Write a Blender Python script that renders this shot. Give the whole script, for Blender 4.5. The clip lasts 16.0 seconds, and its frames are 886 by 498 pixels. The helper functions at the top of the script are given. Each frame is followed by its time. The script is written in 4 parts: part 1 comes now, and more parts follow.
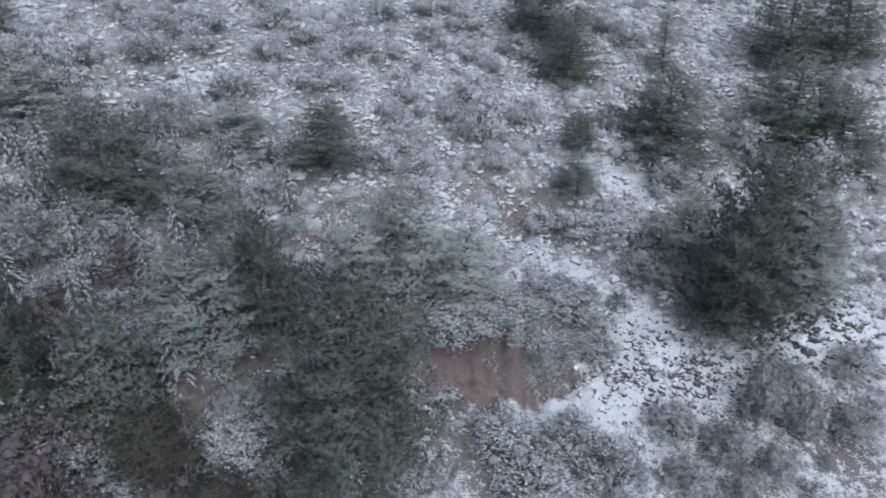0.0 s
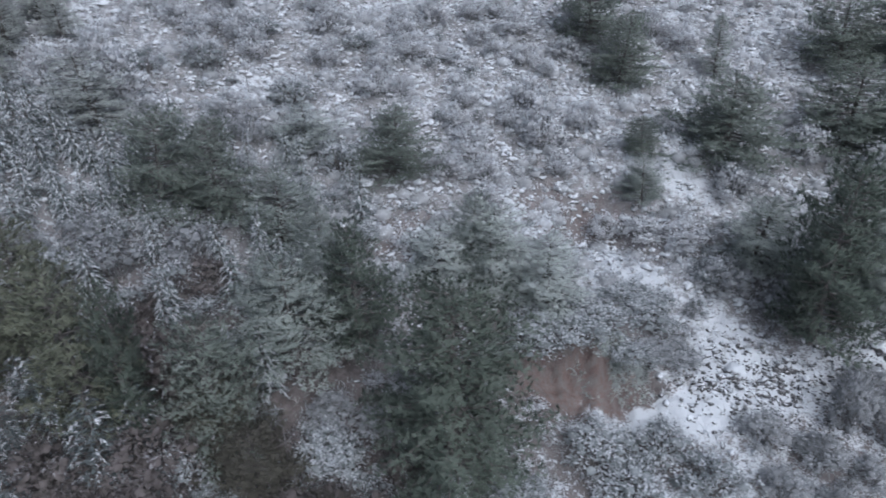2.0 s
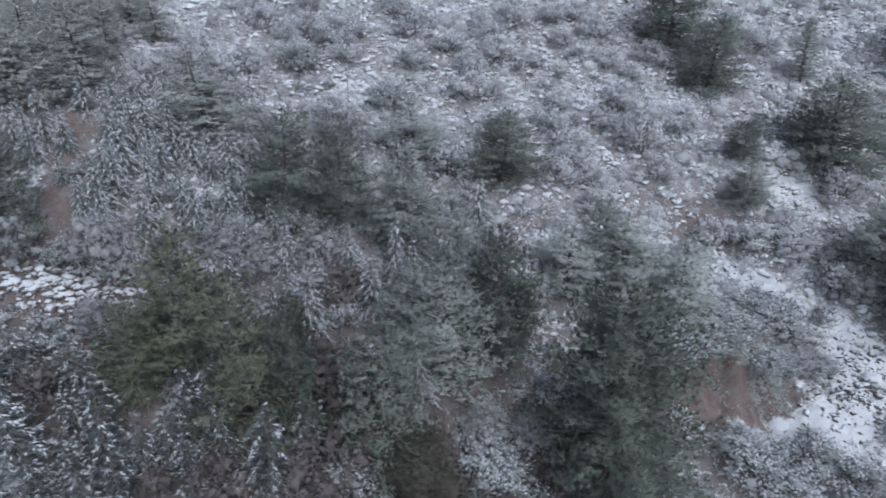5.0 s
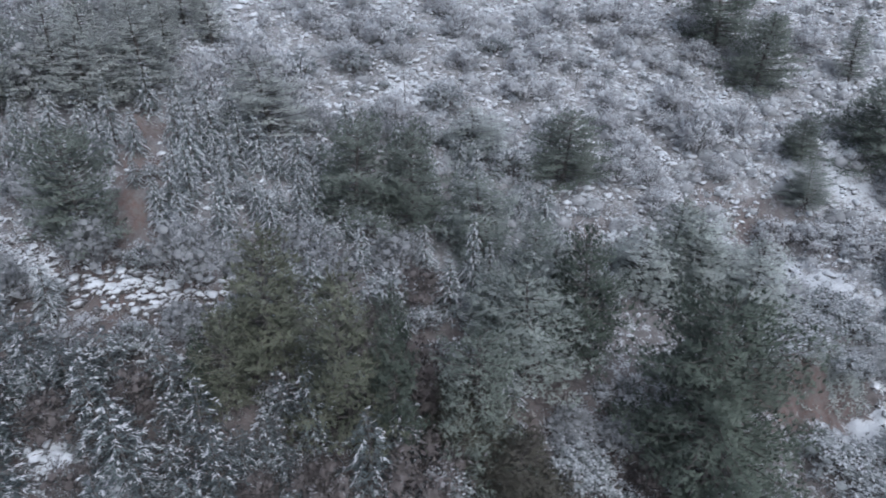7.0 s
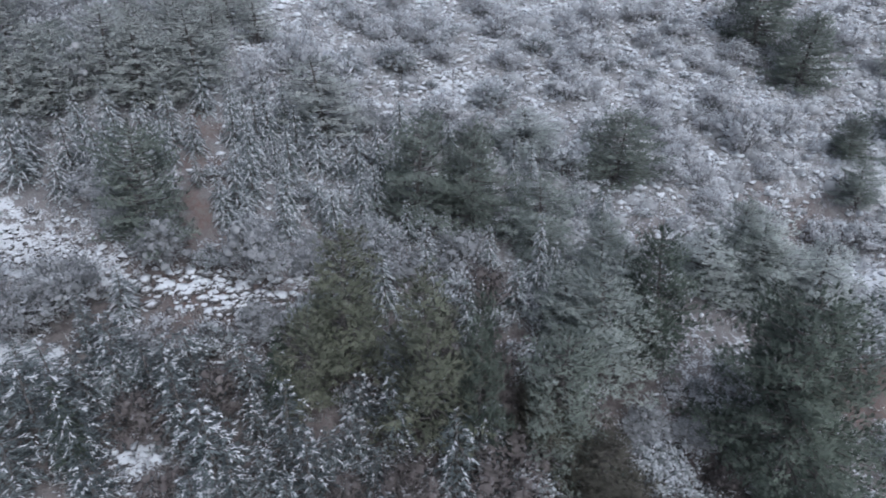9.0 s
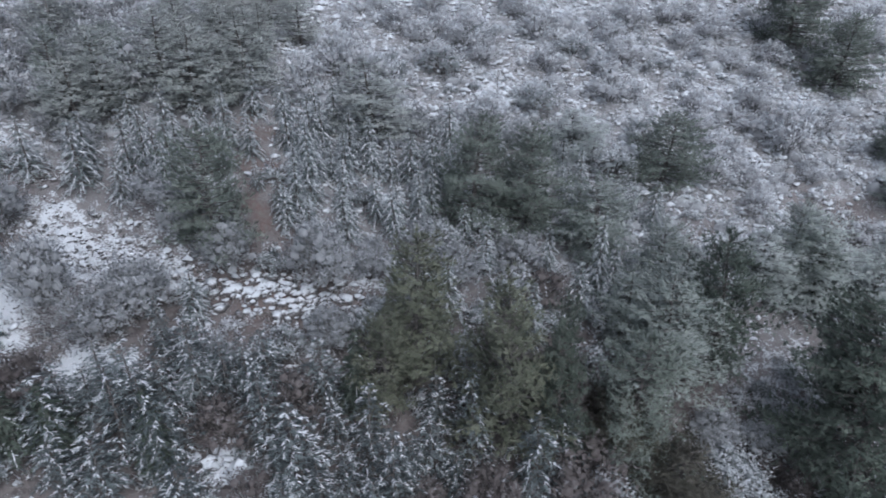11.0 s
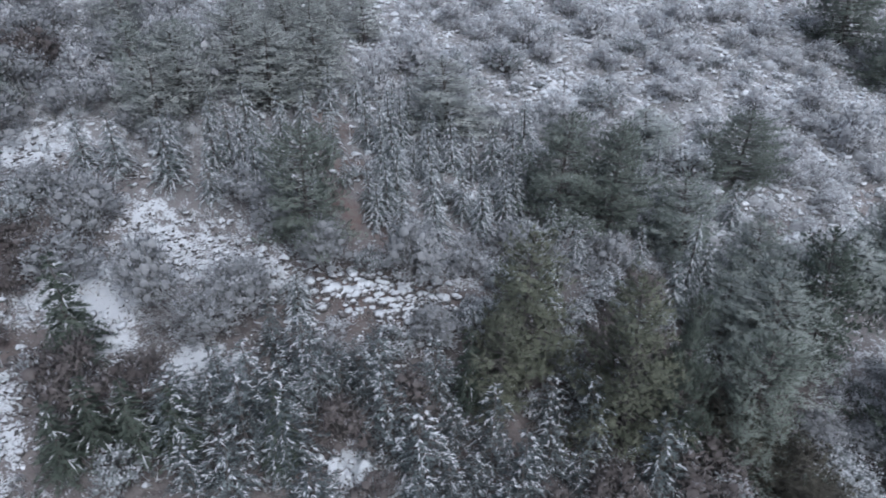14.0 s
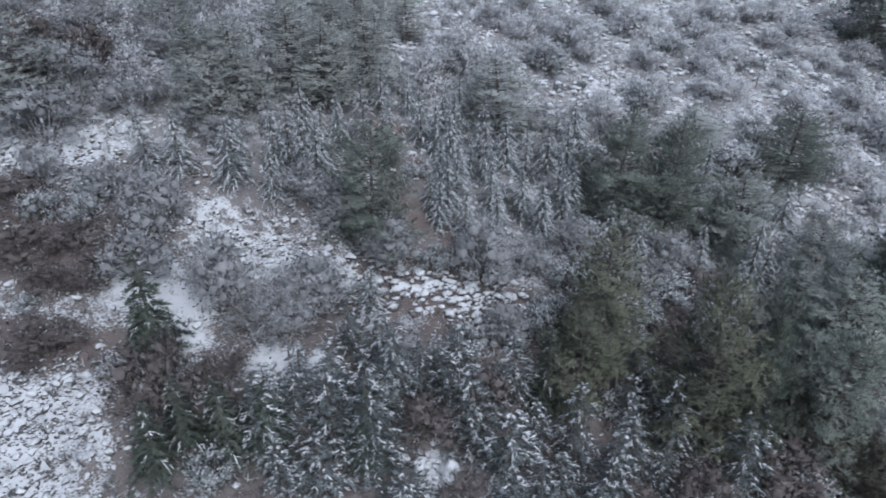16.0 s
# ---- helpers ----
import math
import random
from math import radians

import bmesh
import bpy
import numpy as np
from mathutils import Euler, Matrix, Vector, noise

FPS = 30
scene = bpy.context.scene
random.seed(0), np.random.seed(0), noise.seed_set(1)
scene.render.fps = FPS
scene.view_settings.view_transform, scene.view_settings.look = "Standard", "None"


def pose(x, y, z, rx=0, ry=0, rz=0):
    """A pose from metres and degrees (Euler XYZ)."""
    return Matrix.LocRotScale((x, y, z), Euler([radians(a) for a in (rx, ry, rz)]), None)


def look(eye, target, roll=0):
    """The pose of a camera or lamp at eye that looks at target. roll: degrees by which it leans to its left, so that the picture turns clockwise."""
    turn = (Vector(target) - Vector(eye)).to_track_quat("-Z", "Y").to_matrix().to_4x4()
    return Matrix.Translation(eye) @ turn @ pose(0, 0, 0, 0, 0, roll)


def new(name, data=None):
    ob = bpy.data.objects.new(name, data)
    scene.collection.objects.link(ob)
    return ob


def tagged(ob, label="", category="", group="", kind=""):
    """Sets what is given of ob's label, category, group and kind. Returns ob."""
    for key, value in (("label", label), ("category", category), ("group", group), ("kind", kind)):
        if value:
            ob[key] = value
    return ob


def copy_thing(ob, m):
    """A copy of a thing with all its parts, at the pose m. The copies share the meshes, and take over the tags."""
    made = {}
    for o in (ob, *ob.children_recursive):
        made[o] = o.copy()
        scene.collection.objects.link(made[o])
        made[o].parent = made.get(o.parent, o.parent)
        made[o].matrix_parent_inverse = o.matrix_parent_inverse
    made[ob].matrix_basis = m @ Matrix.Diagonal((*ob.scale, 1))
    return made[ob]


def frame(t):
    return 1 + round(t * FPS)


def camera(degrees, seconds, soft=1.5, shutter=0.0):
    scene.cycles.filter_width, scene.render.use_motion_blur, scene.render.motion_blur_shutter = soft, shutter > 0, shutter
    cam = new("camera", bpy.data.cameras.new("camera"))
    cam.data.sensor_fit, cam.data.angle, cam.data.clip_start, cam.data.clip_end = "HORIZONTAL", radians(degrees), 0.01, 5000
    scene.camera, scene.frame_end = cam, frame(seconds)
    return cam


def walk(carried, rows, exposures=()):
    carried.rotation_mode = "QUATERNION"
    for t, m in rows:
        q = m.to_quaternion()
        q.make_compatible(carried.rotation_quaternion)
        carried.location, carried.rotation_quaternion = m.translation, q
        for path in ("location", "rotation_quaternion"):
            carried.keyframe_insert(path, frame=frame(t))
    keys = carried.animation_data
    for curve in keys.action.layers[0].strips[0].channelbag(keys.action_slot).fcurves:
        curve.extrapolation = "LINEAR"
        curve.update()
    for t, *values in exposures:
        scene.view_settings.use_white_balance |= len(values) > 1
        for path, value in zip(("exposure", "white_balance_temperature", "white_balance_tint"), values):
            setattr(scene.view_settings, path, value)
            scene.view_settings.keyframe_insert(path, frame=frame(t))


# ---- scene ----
cam = camera(70.0, 16.0, soft=1.7, shutter=0.9)
PATH = [
    (0, (0.012, 0.005, 18.069), (-0.036, 1.778, 17.145), -1.0),
    (0.5, (-0.815, 0.077, 18.077), (-0.864, 1.852, 17.156), -1.1),
    (1, (-1.756, 0.153, 18.127), (-1.802, 1.928, 17.208), -1.1),
    (1.5, (-2.692, 0.239, 18.202), (-2.736, 2.014, 17.282), -1.1),
    (2, (-3.69, 0.301, 18.248), (-3.73, 2.076, 17.328), -1.0),
    (2.5, (-4.689, 0.377, 18.264), (-4.727, 2.153, 17.345), -1.0),
    (3, (-5.667, 0.457, 18.3), (-5.707, 2.234, 17.382), -1.0),
    (3.5, (-6.713, 0.536, 18.298), (-6.749, 2.313, 17.38), -0.9),
    (4, (-7.691, 0.608, 18.279), (-7.726, 2.386, 17.363), -0.9),
    (6.5, (-11.812, 0.813, 18.311), (-11.854, 2.593, 17.399), -1.2),
    (7, (-12.557, 0.84, 18.317), (-12.598, 2.619, 17.405), -1.2),
    (7.5, (-13.221, 0.876, 18.286), (-13.265, 2.656, 17.375), -1.2),
    (8, (-13.897, 0.892, 18.259), (-13.942, 2.672, 17.349), -1.3),
    (8.5, (-14.575, 0.899, 18.277), (-14.618, 2.679, 17.367), -1.3),
    (9, (-15.213, 0.91, 18.3), (-15.256, 2.69, 17.389), -1.3),
    (11.5, (-18.305, 0.979, 18.448), (-18.346, 2.759, 17.537), -1.3),
    (12, (-18.926, 1.011, 18.398), (-18.967, 2.792, 17.488), -1.3),
    (12.5, (-19.561, 1.025, 18.385), (-19.599, 2.806, 17.475), -1.3),
    (13, (-20.221, 1.057, 18.406), (-20.255, 2.837, 17.494), -1.2),
    (13.5, (-20.87, 1.078, 18.382), (-20.901, 2.858, 17.471), -1.1),
    (14, (-21.473, 1.107, 18.347), (-21.505, 2.887, 17.437), -1.1),
    (14.5, (-22.141, 1.121, 18.329), (-22.168, 2.902, 17.419), -1.0),
    (15, (-22.794, 1.14, 18.292), (-22.818, 2.921, 17.382), -0.9),
    (15.5, (-23.436, 1.143, 18.283), (-23.458, 2.924, 17.374), -0.9),
    (16, (-24.073, 1.158, 18.282), (-24.095, 2.94, 17.373), -0.9),
]
# the camera's white balance is set cool
walk(cam, [(t, look(eye, target, roll)) for t, eye, target, roll in PATH], exposures=((0.0, 0.39, 5550, 10), (16.0, 0.39, 5550, 10)))

# ---- light: a grey winter sky, the sun hidden behind cloud ----
world = bpy.data.worlds.new("overcast_sky")
scene.world = world
world.use_nodes = True
wn = world.node_tree.nodes
wl = world.node_tree.links
wn.clear()
sky = wn.new("ShaderNodeTexSky")
sky.sky_type, sky.sun_disc = "NISHITA", False
sky.sun_elevation, sky.sun_rotation = radians(50), radians(150)
sky.air_density, sky.dust_density, sky.ozone_density = 1.0, 6.0, 1.0
grey = wn.new("ShaderNodeHueSaturation")
grey.inputs["Saturation"].default_value = 0.45
back = wn.new("ShaderNodeBackground")
back.inputs["Strength"].default_value = 0.096
wout = wn.new("ShaderNodeOutputWorld")
wl.new(sky.outputs[0], grey.inputs["Color"])
wl.new(grey.outputs[0], back.inputs["Color"])
wl.new(back.outputs[0], wout.inputs["Surface"])

sun_data = bpy.data.lights.new("sun", "SUN")
sun_data.energy, sun_data.angle, sun_data.color = 0.55, radians(40), (1.0, 0.97, 0.93)
sun = new("sun", sun_data)
sun.matrix_world = look((20, -35, 65), (0, 0, 0))


# ---- materials ----
def material(name, rough=0.9):
    """An empty node material: (material, add-node function, link function, its shader)."""
    m = bpy.data.materials.new(name)
    m.use_nodes = True
    tree = m.node_tree
    shader = tree.nodes["Principled BSDF"]
    shader.inputs["Roughness"].default_value = rough
    shader.inputs["Specular IOR Level"].default_value = 0.25

    def add(kind, **values):
        n = tree.nodes.new(kind)
        for key, value in values.items():
            n.inputs[key.replace("_", " ")].default_value = value
        return n

    return m, add, tree.links.new, shader


def mixed(add, link, factor, a, b):
    """A colour mix; a and b are colours or sockets, factor a socket or a number."""
    n = add("ShaderNodeMix")
    n.data_type = "RGBA"
    for socket, value in ((n.inputs[0], factor), (n.inputs[6], a), (n.inputs[7], b)):
        if isinstance(value, (int, float)):
            socket.default_value = value
        elif isinstance(value, tuple):
            socket.default_value = (*value, 1)
        else:
            link(value, socket)
    return n.outputs[2]


def ramp(add, link, source, low, high):
    n = add("ShaderNodeMapRange")
    n.interpolation_type = "SMOOTHSTEP"
    n.inputs["From Min"].default_value, n.inputs["From Max"].default_value = low, high
    link(source, n.inputs["Value"])
    return n.outputs["Result"]


def summed(add, link, kind, a, b):
    n = add("ShaderNodeMath")
    n.operation = kind
    for socket, value in zip(n.inputs, (a, b)):
        if isinstance(value, (int, float)):
            socket.default_value = value
        else:
            link(value, socket)
    return n.outputs[0]


def grain(add, link, scale, detail=4.0, rough=0.6):
    """Noise in world metres, so that copies of one mesh do not repeat."""
    place = add("ShaderNodeNewGeometry")
    n = add("ShaderNodeTexNoise", Scale=scale, Detail=detail, Roughness=rough)
    link(place.outputs["Position"], n.inputs["Vector"])
    return n.outputs["Fac"]


def bumped(add, link, shader, height, strength, distance):
    n = add("ShaderNodeBump", Strength=strength, Distance=distance)
    link(height, n.inputs["Height"])
    link(n.outputs[0], shader.inputs["Normal"])


SNOW = (0.65, 0.67, 0.695)


def leaf_material(name, dark, light, rime, amount, gain=1.0, clot=0.45):
    """Needles and leaves: two greens that differ by plant and by patch, with rime where the mesh carries it."""
    m, add, link, shader = material(name, 0.75)
    who = add("ShaderNodeObjectInfo").outputs["Random"]
    patch = grain(add, link, 1.1, 2.0)
    blend = summed(add, link, "ADD", summed(add, link, "MULTIPLY", who, 0.5), ramp(add, link, patch, 0.3, 0.75))
    base = mixed(add, link, summed(add, link, "MULTIPLY", blend, 0.7), dark, light)
    carried = add("ShaderNodeAttribute")
    carried.attribute_name = "rime"
    fine = grain(add, link, 7.0, 3.0)
    cover = summed(add, link, "ADD", carried.outputs["Fac"], summed(add, link, "MULTIPLY", summed(add, link, "SUBTRACT", fine, 0.5), clot))
    cover = ramp(add, link, summed(add, link, "ADD", cover, amount - 0.5), 0.25, 0.95)
    colour = mixed(add, link, summed(add, link, "MULTIPLY", cover, gain), base, rime)
    link(colour, shader.inputs["Base Color"])
    bumped(add, link, shader, grain(add, link, 24.0, 2.0), 0.5, 0.03)
    through_leaf = add("ShaderNodeBsdfTranslucent")
    link(colour, through_leaf.inputs["Color"])
    both = add("ShaderNodeMixShader", Fac=0.28)
    link(shader.outputs[0], both.inputs[1])
    link(through_leaf.outputs[0], both.inputs[2])
    link(both.outputs[0], m.node_tree.nodes["Material Output"].inputs["Surface"])
    return m


def bark_material(name, dark, light):
    m, add, link, shader = material(name, 0.9)
    n = grain(add, link, 9.0, 5.0)
    link(mixed(add, link, ramp(add, link, n, 0.3, 0.7), dark, light), shader.inputs["Base Color"])
    bumped(add, link, shader, n, 0.6, 0.02)
    return m


def snow_material():
    m, add, link, shader = material("snow", 0.65)
    n = grain(add, link, 5.0, 4.0)
    link(mixed(add, link, n, (0.66, 0.68, 0.715), (0.80, 0.81, 0.84)), shader.inputs["Base Color"])
    bumped(add, link, shader, n, 0.5, 0.04)
    return m


def capped_material(name, dark, light, low, high):
    """Stone or scrub with snow lying on what faces up."""
    m, add, link, shader = material(name, 0.85)
    place = add("ShaderNodeNewGeometry")
    split = add("ShaderNodeSeparateXYZ")
    link(place.outputs["Normal"], split.inputs[0])
    big, fine = grain(add, link, 0.45, 3.0), grain(add, link, 9.0, 5.0, 0.7)
    own = mixed(add, link, ramp(add, link, fine, 0.3, 0.7), dark, light)
    lie = summed(add, link, "ADD", split.outputs["Z"], summed(add, link, "MULTIPLY", summed(add, link, "SUBTRACT", fine, 0.5), 1.7))
    lie = summed(add, link, "ADD", lie, summed(add, link, "MULTIPLY", summed(add, link, "SUBTRACT", big, 0.5), 1.2))
    lie = summed(add, link, "ADD", lie, summed(add, link, "MULTIPLY", summed(add, link, "SUBTRACT", place.outputs["Random Per Island"], 0.5), 0.7))
    link(mixed(add, link, ramp(add, link, lie, low, high), own, SNOW), shader.inputs["Base Color"])
    bumped(add, link, shader, fine, 0.8, 0.06)
    return m


def ground_material():
    """Snow, thin over litter and red earth where the mesh says that it lies bare."""
    m, add, link, shader = material("snowy_ground", 0.85)
    carried = add("ShaderNodeAttribute")
    carried.attribute_name = "bare"
    red = add("ShaderNodeAttribute")
    red.attribute_name = "red"
    big, mid, fine = grain(add, link, 0.6, 3.0), grain(add, link, 2.6, 4.0, 0.7), grain(add, link, 14.0, 4.0)
    # litter coloured darker to stand for the shade under the lower trees
    litter = mixed(add, link, ramp(add, link, mid, 0.35, 0.65), (0.05, 0.045, 0.044), (0.17, 0.155, 0.15))
    # upslope, paler heath stalks replace that shade-darkened litter
    heathy = add("ShaderNodeAttribute")
    heathy.attribute_name = "heathy"
    stalks = mixed(add, link, ramp(add, link, fine, 0.3, 0.7), (0.10, 0.099, 0.101), (0.36, 0.357, 0.36))
    litter = mixed(add, link, heathy.outputs["Fac"], litter, stalks)
    earth = mixed(add, link, ramp(add, link, fine, 0.3, 0.7), (0.108, 0.074, 0.066), (0.192, 0.141, 0.127))
    drip = add("ShaderNodeMapping")
    drip.inputs["Scale"].default_value = (3.2, 3.2, 0.5)
    link(add("ShaderNodeNewGeometry").outputs["Position"], drip.inputs["Vector"])
    streak = add("ShaderNodeTexNoise", Scale=1.6, Detail=4.0, Roughness=0.65)
    link(drip.outputs[0], streak.inputs["Vector"])
    earth = mixed(add, link, ramp(add, link, streak.outputs["Fac"], 0.35, 0.7), earth, (0.17, 0.155, 0.145))
    soil = mixed(add, link, red.outputs["Fac"], litter, earth)
    cover = summed(add, link, "ADD", carried.outputs["Fac"], summed(add, link, "MULTIPLY", summed(add, link, "SUBTRACT", mid, 0.5), 1.5))
    cover = summed(add, link, "ADD", cover, summed(add, link, "MULTIPLY", summed(add, link, "SUBTRACT", fine, 0.5), 1.2))
    split = add("ShaderNodeSeparateXYZ")
    link(add("ShaderNodeNewGeometry").outputs["Normal"], split.inputs[0])
    steep = ramp(add, link, split.outputs["Z"], 0.78, 0.5)
    cover = ramp(add, link, summed(add, link, "ADD", cover, summed(add, link, "MULTIPLY", steep, 0.5)), 0.32, 0.66)
    white = mixed(add, link, big, (0.49, 0.51, 0.53), (0.63, 0.645, 0.67))
    link(mixed(add, link, cover, white, soil), shader.inputs["Base Color"])
    bumped(add, link, shader, summed(add, link, "ADD", mid, summed(add, link, "MULTIPLY", fine, 0.3)), 0.7, 0.10)
    return m


NEEDLES_DARK = leaf_material("pine_needles", (0.098, 0.121, 0.101), (0.205, 0.240, 0.197), (0.50, 0.53, 0.53), 0.19, 0.75)
NEEDLES_OLIVE = leaf_material("olive_pine_needles", (0.158, 0.170, 0.126), (0.315, 0.330, 0.246), (0.54, 0.56, 0.54), 0.23, 0.8)
NEEDLES_DUN = leaf_material("dun_pine_needles", (0.078, 0.074, 0.062), (0.165, 0.156, 0.126), (0.46, 0.46, 0.46), 0.17, 0.75)
# pine green lightened to stand in for haze at middle distance, plus rime
NEEDLES_MID = leaf_material("hazed_pine_needles", (0.275, 0.308, 0.286), (0.475, 0.515, 0.478), (0.64, 0.67, 0.67), 0.36, 0.8)
# a tone between the plain pine green and the haze-lightened one
NEEDLES_DIM = leaf_material("dull_pine_needles", (0.160, 0.186, 0.163), (0.305, 0.342, 0.300), (0.58, 0.61, 0.61), 0.25, 0.8)
# upper-slope pines: haze put into the needle colour as grey, with some rime
NEEDLES_FAR = leaf_material("haze_paled_pine_needles", (0.400, 0.424, 0.410), (0.600, 0.624, 0.596), (0.68, 0.70, 0.72), 0.34, 0.88)
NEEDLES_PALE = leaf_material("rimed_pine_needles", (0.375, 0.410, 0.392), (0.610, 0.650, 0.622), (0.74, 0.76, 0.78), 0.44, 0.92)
NEEDLES_FIR = leaf_material("fir_needles", (0.250, 0.284, 0.284), (0.465, 0.512, 0.512), (0.78, 0.80, 0.83), 0.50, 0.92)
NEEDLES_LADEN = leaf_material("dark_fir_needles", (0.145, 0.173, 0.177), (0.330, 0.375, 0.381), (0.74, 0.76, 0.79), 0.40, 0.92)
# rimed twigs, their grey also raised to imitate haze over far shrubs
TWIGS_HOAR = leaf_material("hazed_hoary_twigs", (0.42, 0.425, 0.44), (0.58, 0.58, 0.595), (0.80, 0.82, 0.85), 0.64, 0.95, 0.35)
LEAVES_RIME = leaf_material("rimed_leaves", (0.210, 0.228, 0.232), (0.375, 0.396, 0.400), (0.72, 0.74, 0.77), 0.60, 0.95, 0.6)
TWIGS_GREY = leaf_material("grey_twigs", (0.265, 0.271, 0.280), (0.430, 0.438, 0.448), (0.62, 0.64, 0.67), 0.40, 0.88, 0.35)
LEAVES_BROWN = leaf_material("withered_leaves", (0.112, 0.096, 0.092), (0.236, 0.210, 0.202), (0.50, 0.50, 0.52), 0.24, 0.85)
# rimed heath; the dark tone is raised a little for distant haze
HEATH = leaf_material("rimed_heath", (0.38, 0.385, 0.395), (0.57, 0.575, 0.59), (0.82, 0.84, 0.87), 0.60, 0.95, 0.5)
GRASS = leaf_material("frosted_grass", (0.286, 0.270, 0.253), (0.484, 0.462, 0.440), (0.78, 0.80, 0.83), 0.54, 0.9)
BARK = bark_material("bark", (0.09, 0.082, 0.078), (0.22, 0.20, 0.19))
BARK_GREY = bark_material("grey_bark", (0.20, 0.195, 0.195), (0.38, 0.37, 0.37))
SNOW_MAT = snow_material()
ROCK = capped_material("snowy_limestone", (0.085, 0.08, 0.08), (0.22, 0.205, 0.20), -0.05, 0.45)
CLODS = capped_material("snowy_clods", (0.07, 0.066, 0.066), (0.20, 0.185, 0.180), 0.34, 0.85)
DARK_STONE = capped_material("dark_stone", (0.075, 0.072, 0.074), (0.185, 0.178, 0.178), 0.62, 1.15)
# the scrub's own dark is lifted slightly, as haze would lift it
SCRUB = capped_material("snowy_scrub", (0.15, 0.147, 0.148), (0.32, 0.313, 0.31), -0.15, 0.42)
GROUND = ground_material()


# ---- the lie of the land ----
SHAPE = (4.426, -4.542, 5.199, 0.485, 0.18, 0.041, 0.379, 0.087, 0.421, -0.043)
# local swells and hollows: height, x, y, half-width in x, half-width in y
SWELLS = (
    (-1.9, 3.5, 31.6, 3.4, 2.4), (1.2, 9.0, 36.2, 4.0, 2.2), (1.7, 17.0, 25.5, 4.0, 3.0),
    (-0.8, -8.0, 16.4, 3.0, 2.5), (-0.9, -31.5, 22.0, 2.0, 1.2), (0.7, -25.8, 26.0, 2.0, 2.0),
    (0.6, -31.2, 15.0, 2.0, 1.5),
)


def land(x, y):
    """Height of the bare slope, without its small lumps."""
    x, y = np.asarray(x, float), np.asarray(y, float)
    u, v = (np.clip(x, -60, 38) + 10) / 20, (np.clip(y, -2, 62) - 25) / 15
    terms = (1 + 0 * u, u, v, u * u, u * v, v * v, u**3, u * u * v, u * v * v, v**3)
    z = sum(c * q for c, q in zip(SHAPE, terms))
    z = z + 0.3 * (y - np.clip(y, -2, 62)) - 0.12 * (x - np.clip(x, -60, 38))
    for h, a, b, p, q in SWELLS:
        z = z + h * np.exp(-(((x - a) / p) ** 2) - ((y - b) / q) ** 2)
    # the cut bank of red earth with a snowy shelf at its foot
    edge = 22.15 + 0.16 * np.sin(1.7 * x) + 0.10 * np.sin(4.3 * x + 1.0) - 0.05 * (x - 2.0)
    hold = np.exp(-np.abs((x - 1.9) / 3.0) ** 4)
    step = 1 / (1 + np.exp(-np.clip((y - edge) / 0.22, -40, 40)))
    z = z + hold * (2.1 * step - 0.95) * np.exp(-(((y - edge) / 3.0) ** 2))
    return z


# ---- where the plants stand: x, y, height, width of the crown ----
PLANTS = {}
PLANTS.setdefault('broad', []).extend((
    (-3.6, 17.4, 7.79, 6.1),
))
PLANTS.setdefault('pine', []).extend((
    (-7.6, 21.2, 5.83, 2.93), (-14.6, 16.4, 6.44, 1.78), (12.5, 24.6, 8.9, 4.6),
))
PLANTS.setdefault('pale', []).extend((
    (-8.8, 23, 3.8, 2.39), (-4.4, 25.4, 3.09, 3.25), (-1.72, 25.48, 4.6, 3.69), (0.5, 24.8, 3.55, 3.18),
    (-11.5, 32.9, 2.48, 3.16),
))
PLANTS.setdefault('mid', []).extend((
    (-11.56, 26.01, 3.8, 3.32), (6.7, 33.3, 2.6, 2.23), (-34.4, 32, 2.3, 3.27), (11.59, 29.05, 4.2, 3.59),
    (16.1, 26.38, 5.2, 4.24), (-9.31, 23.69, 4.2, 2.74), (-11.22, 21.51, 3.6, 2.27), (-2, 25.31, 4.16, 2.51),
    (-3.09, 25.89, 4.54, 2.89), (16, 25.2, 4.4, 3.4), (-9.9, 20, 4.89, 4),
))
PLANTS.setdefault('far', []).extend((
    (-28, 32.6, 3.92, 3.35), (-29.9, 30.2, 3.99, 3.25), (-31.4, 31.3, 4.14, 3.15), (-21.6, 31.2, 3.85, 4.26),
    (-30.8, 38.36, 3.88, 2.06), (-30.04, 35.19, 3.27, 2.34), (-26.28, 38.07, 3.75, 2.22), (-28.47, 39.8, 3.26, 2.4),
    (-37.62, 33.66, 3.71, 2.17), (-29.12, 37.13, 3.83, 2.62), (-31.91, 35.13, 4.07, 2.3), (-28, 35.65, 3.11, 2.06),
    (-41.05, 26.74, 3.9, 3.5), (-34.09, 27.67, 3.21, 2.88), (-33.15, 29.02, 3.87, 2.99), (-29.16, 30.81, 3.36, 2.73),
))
PLANTS.setdefault('slim', []).extend((
    (14.1, 44.5, 4.19, 1.56), (-35.2, 28.7, 3.76, 1.63),
))
PLANTS.setdefault('olive', []).extend((
    (-20.07, 17.24, 4, 1.73), (-19.2, 18.9, 5.33, 2.9), (-15.9, 16.8, 6.6, 2.9),
))
PLANTS.setdefault('darkfir', []).extend((
    (-29.2, 14.5, 2.16, 1.88), (-26.42, 14.46, 2.8, 1.68), (-21.06, 17.35, 3, 1.8), (-33, 16.9, 3.45, 2.3),
    (-31.91, 13.44, 2.3, 1.7), (-30.24, 14.1, 2.4, 1.8), (-31.3, 14.1, 2.2, 1.7),
))
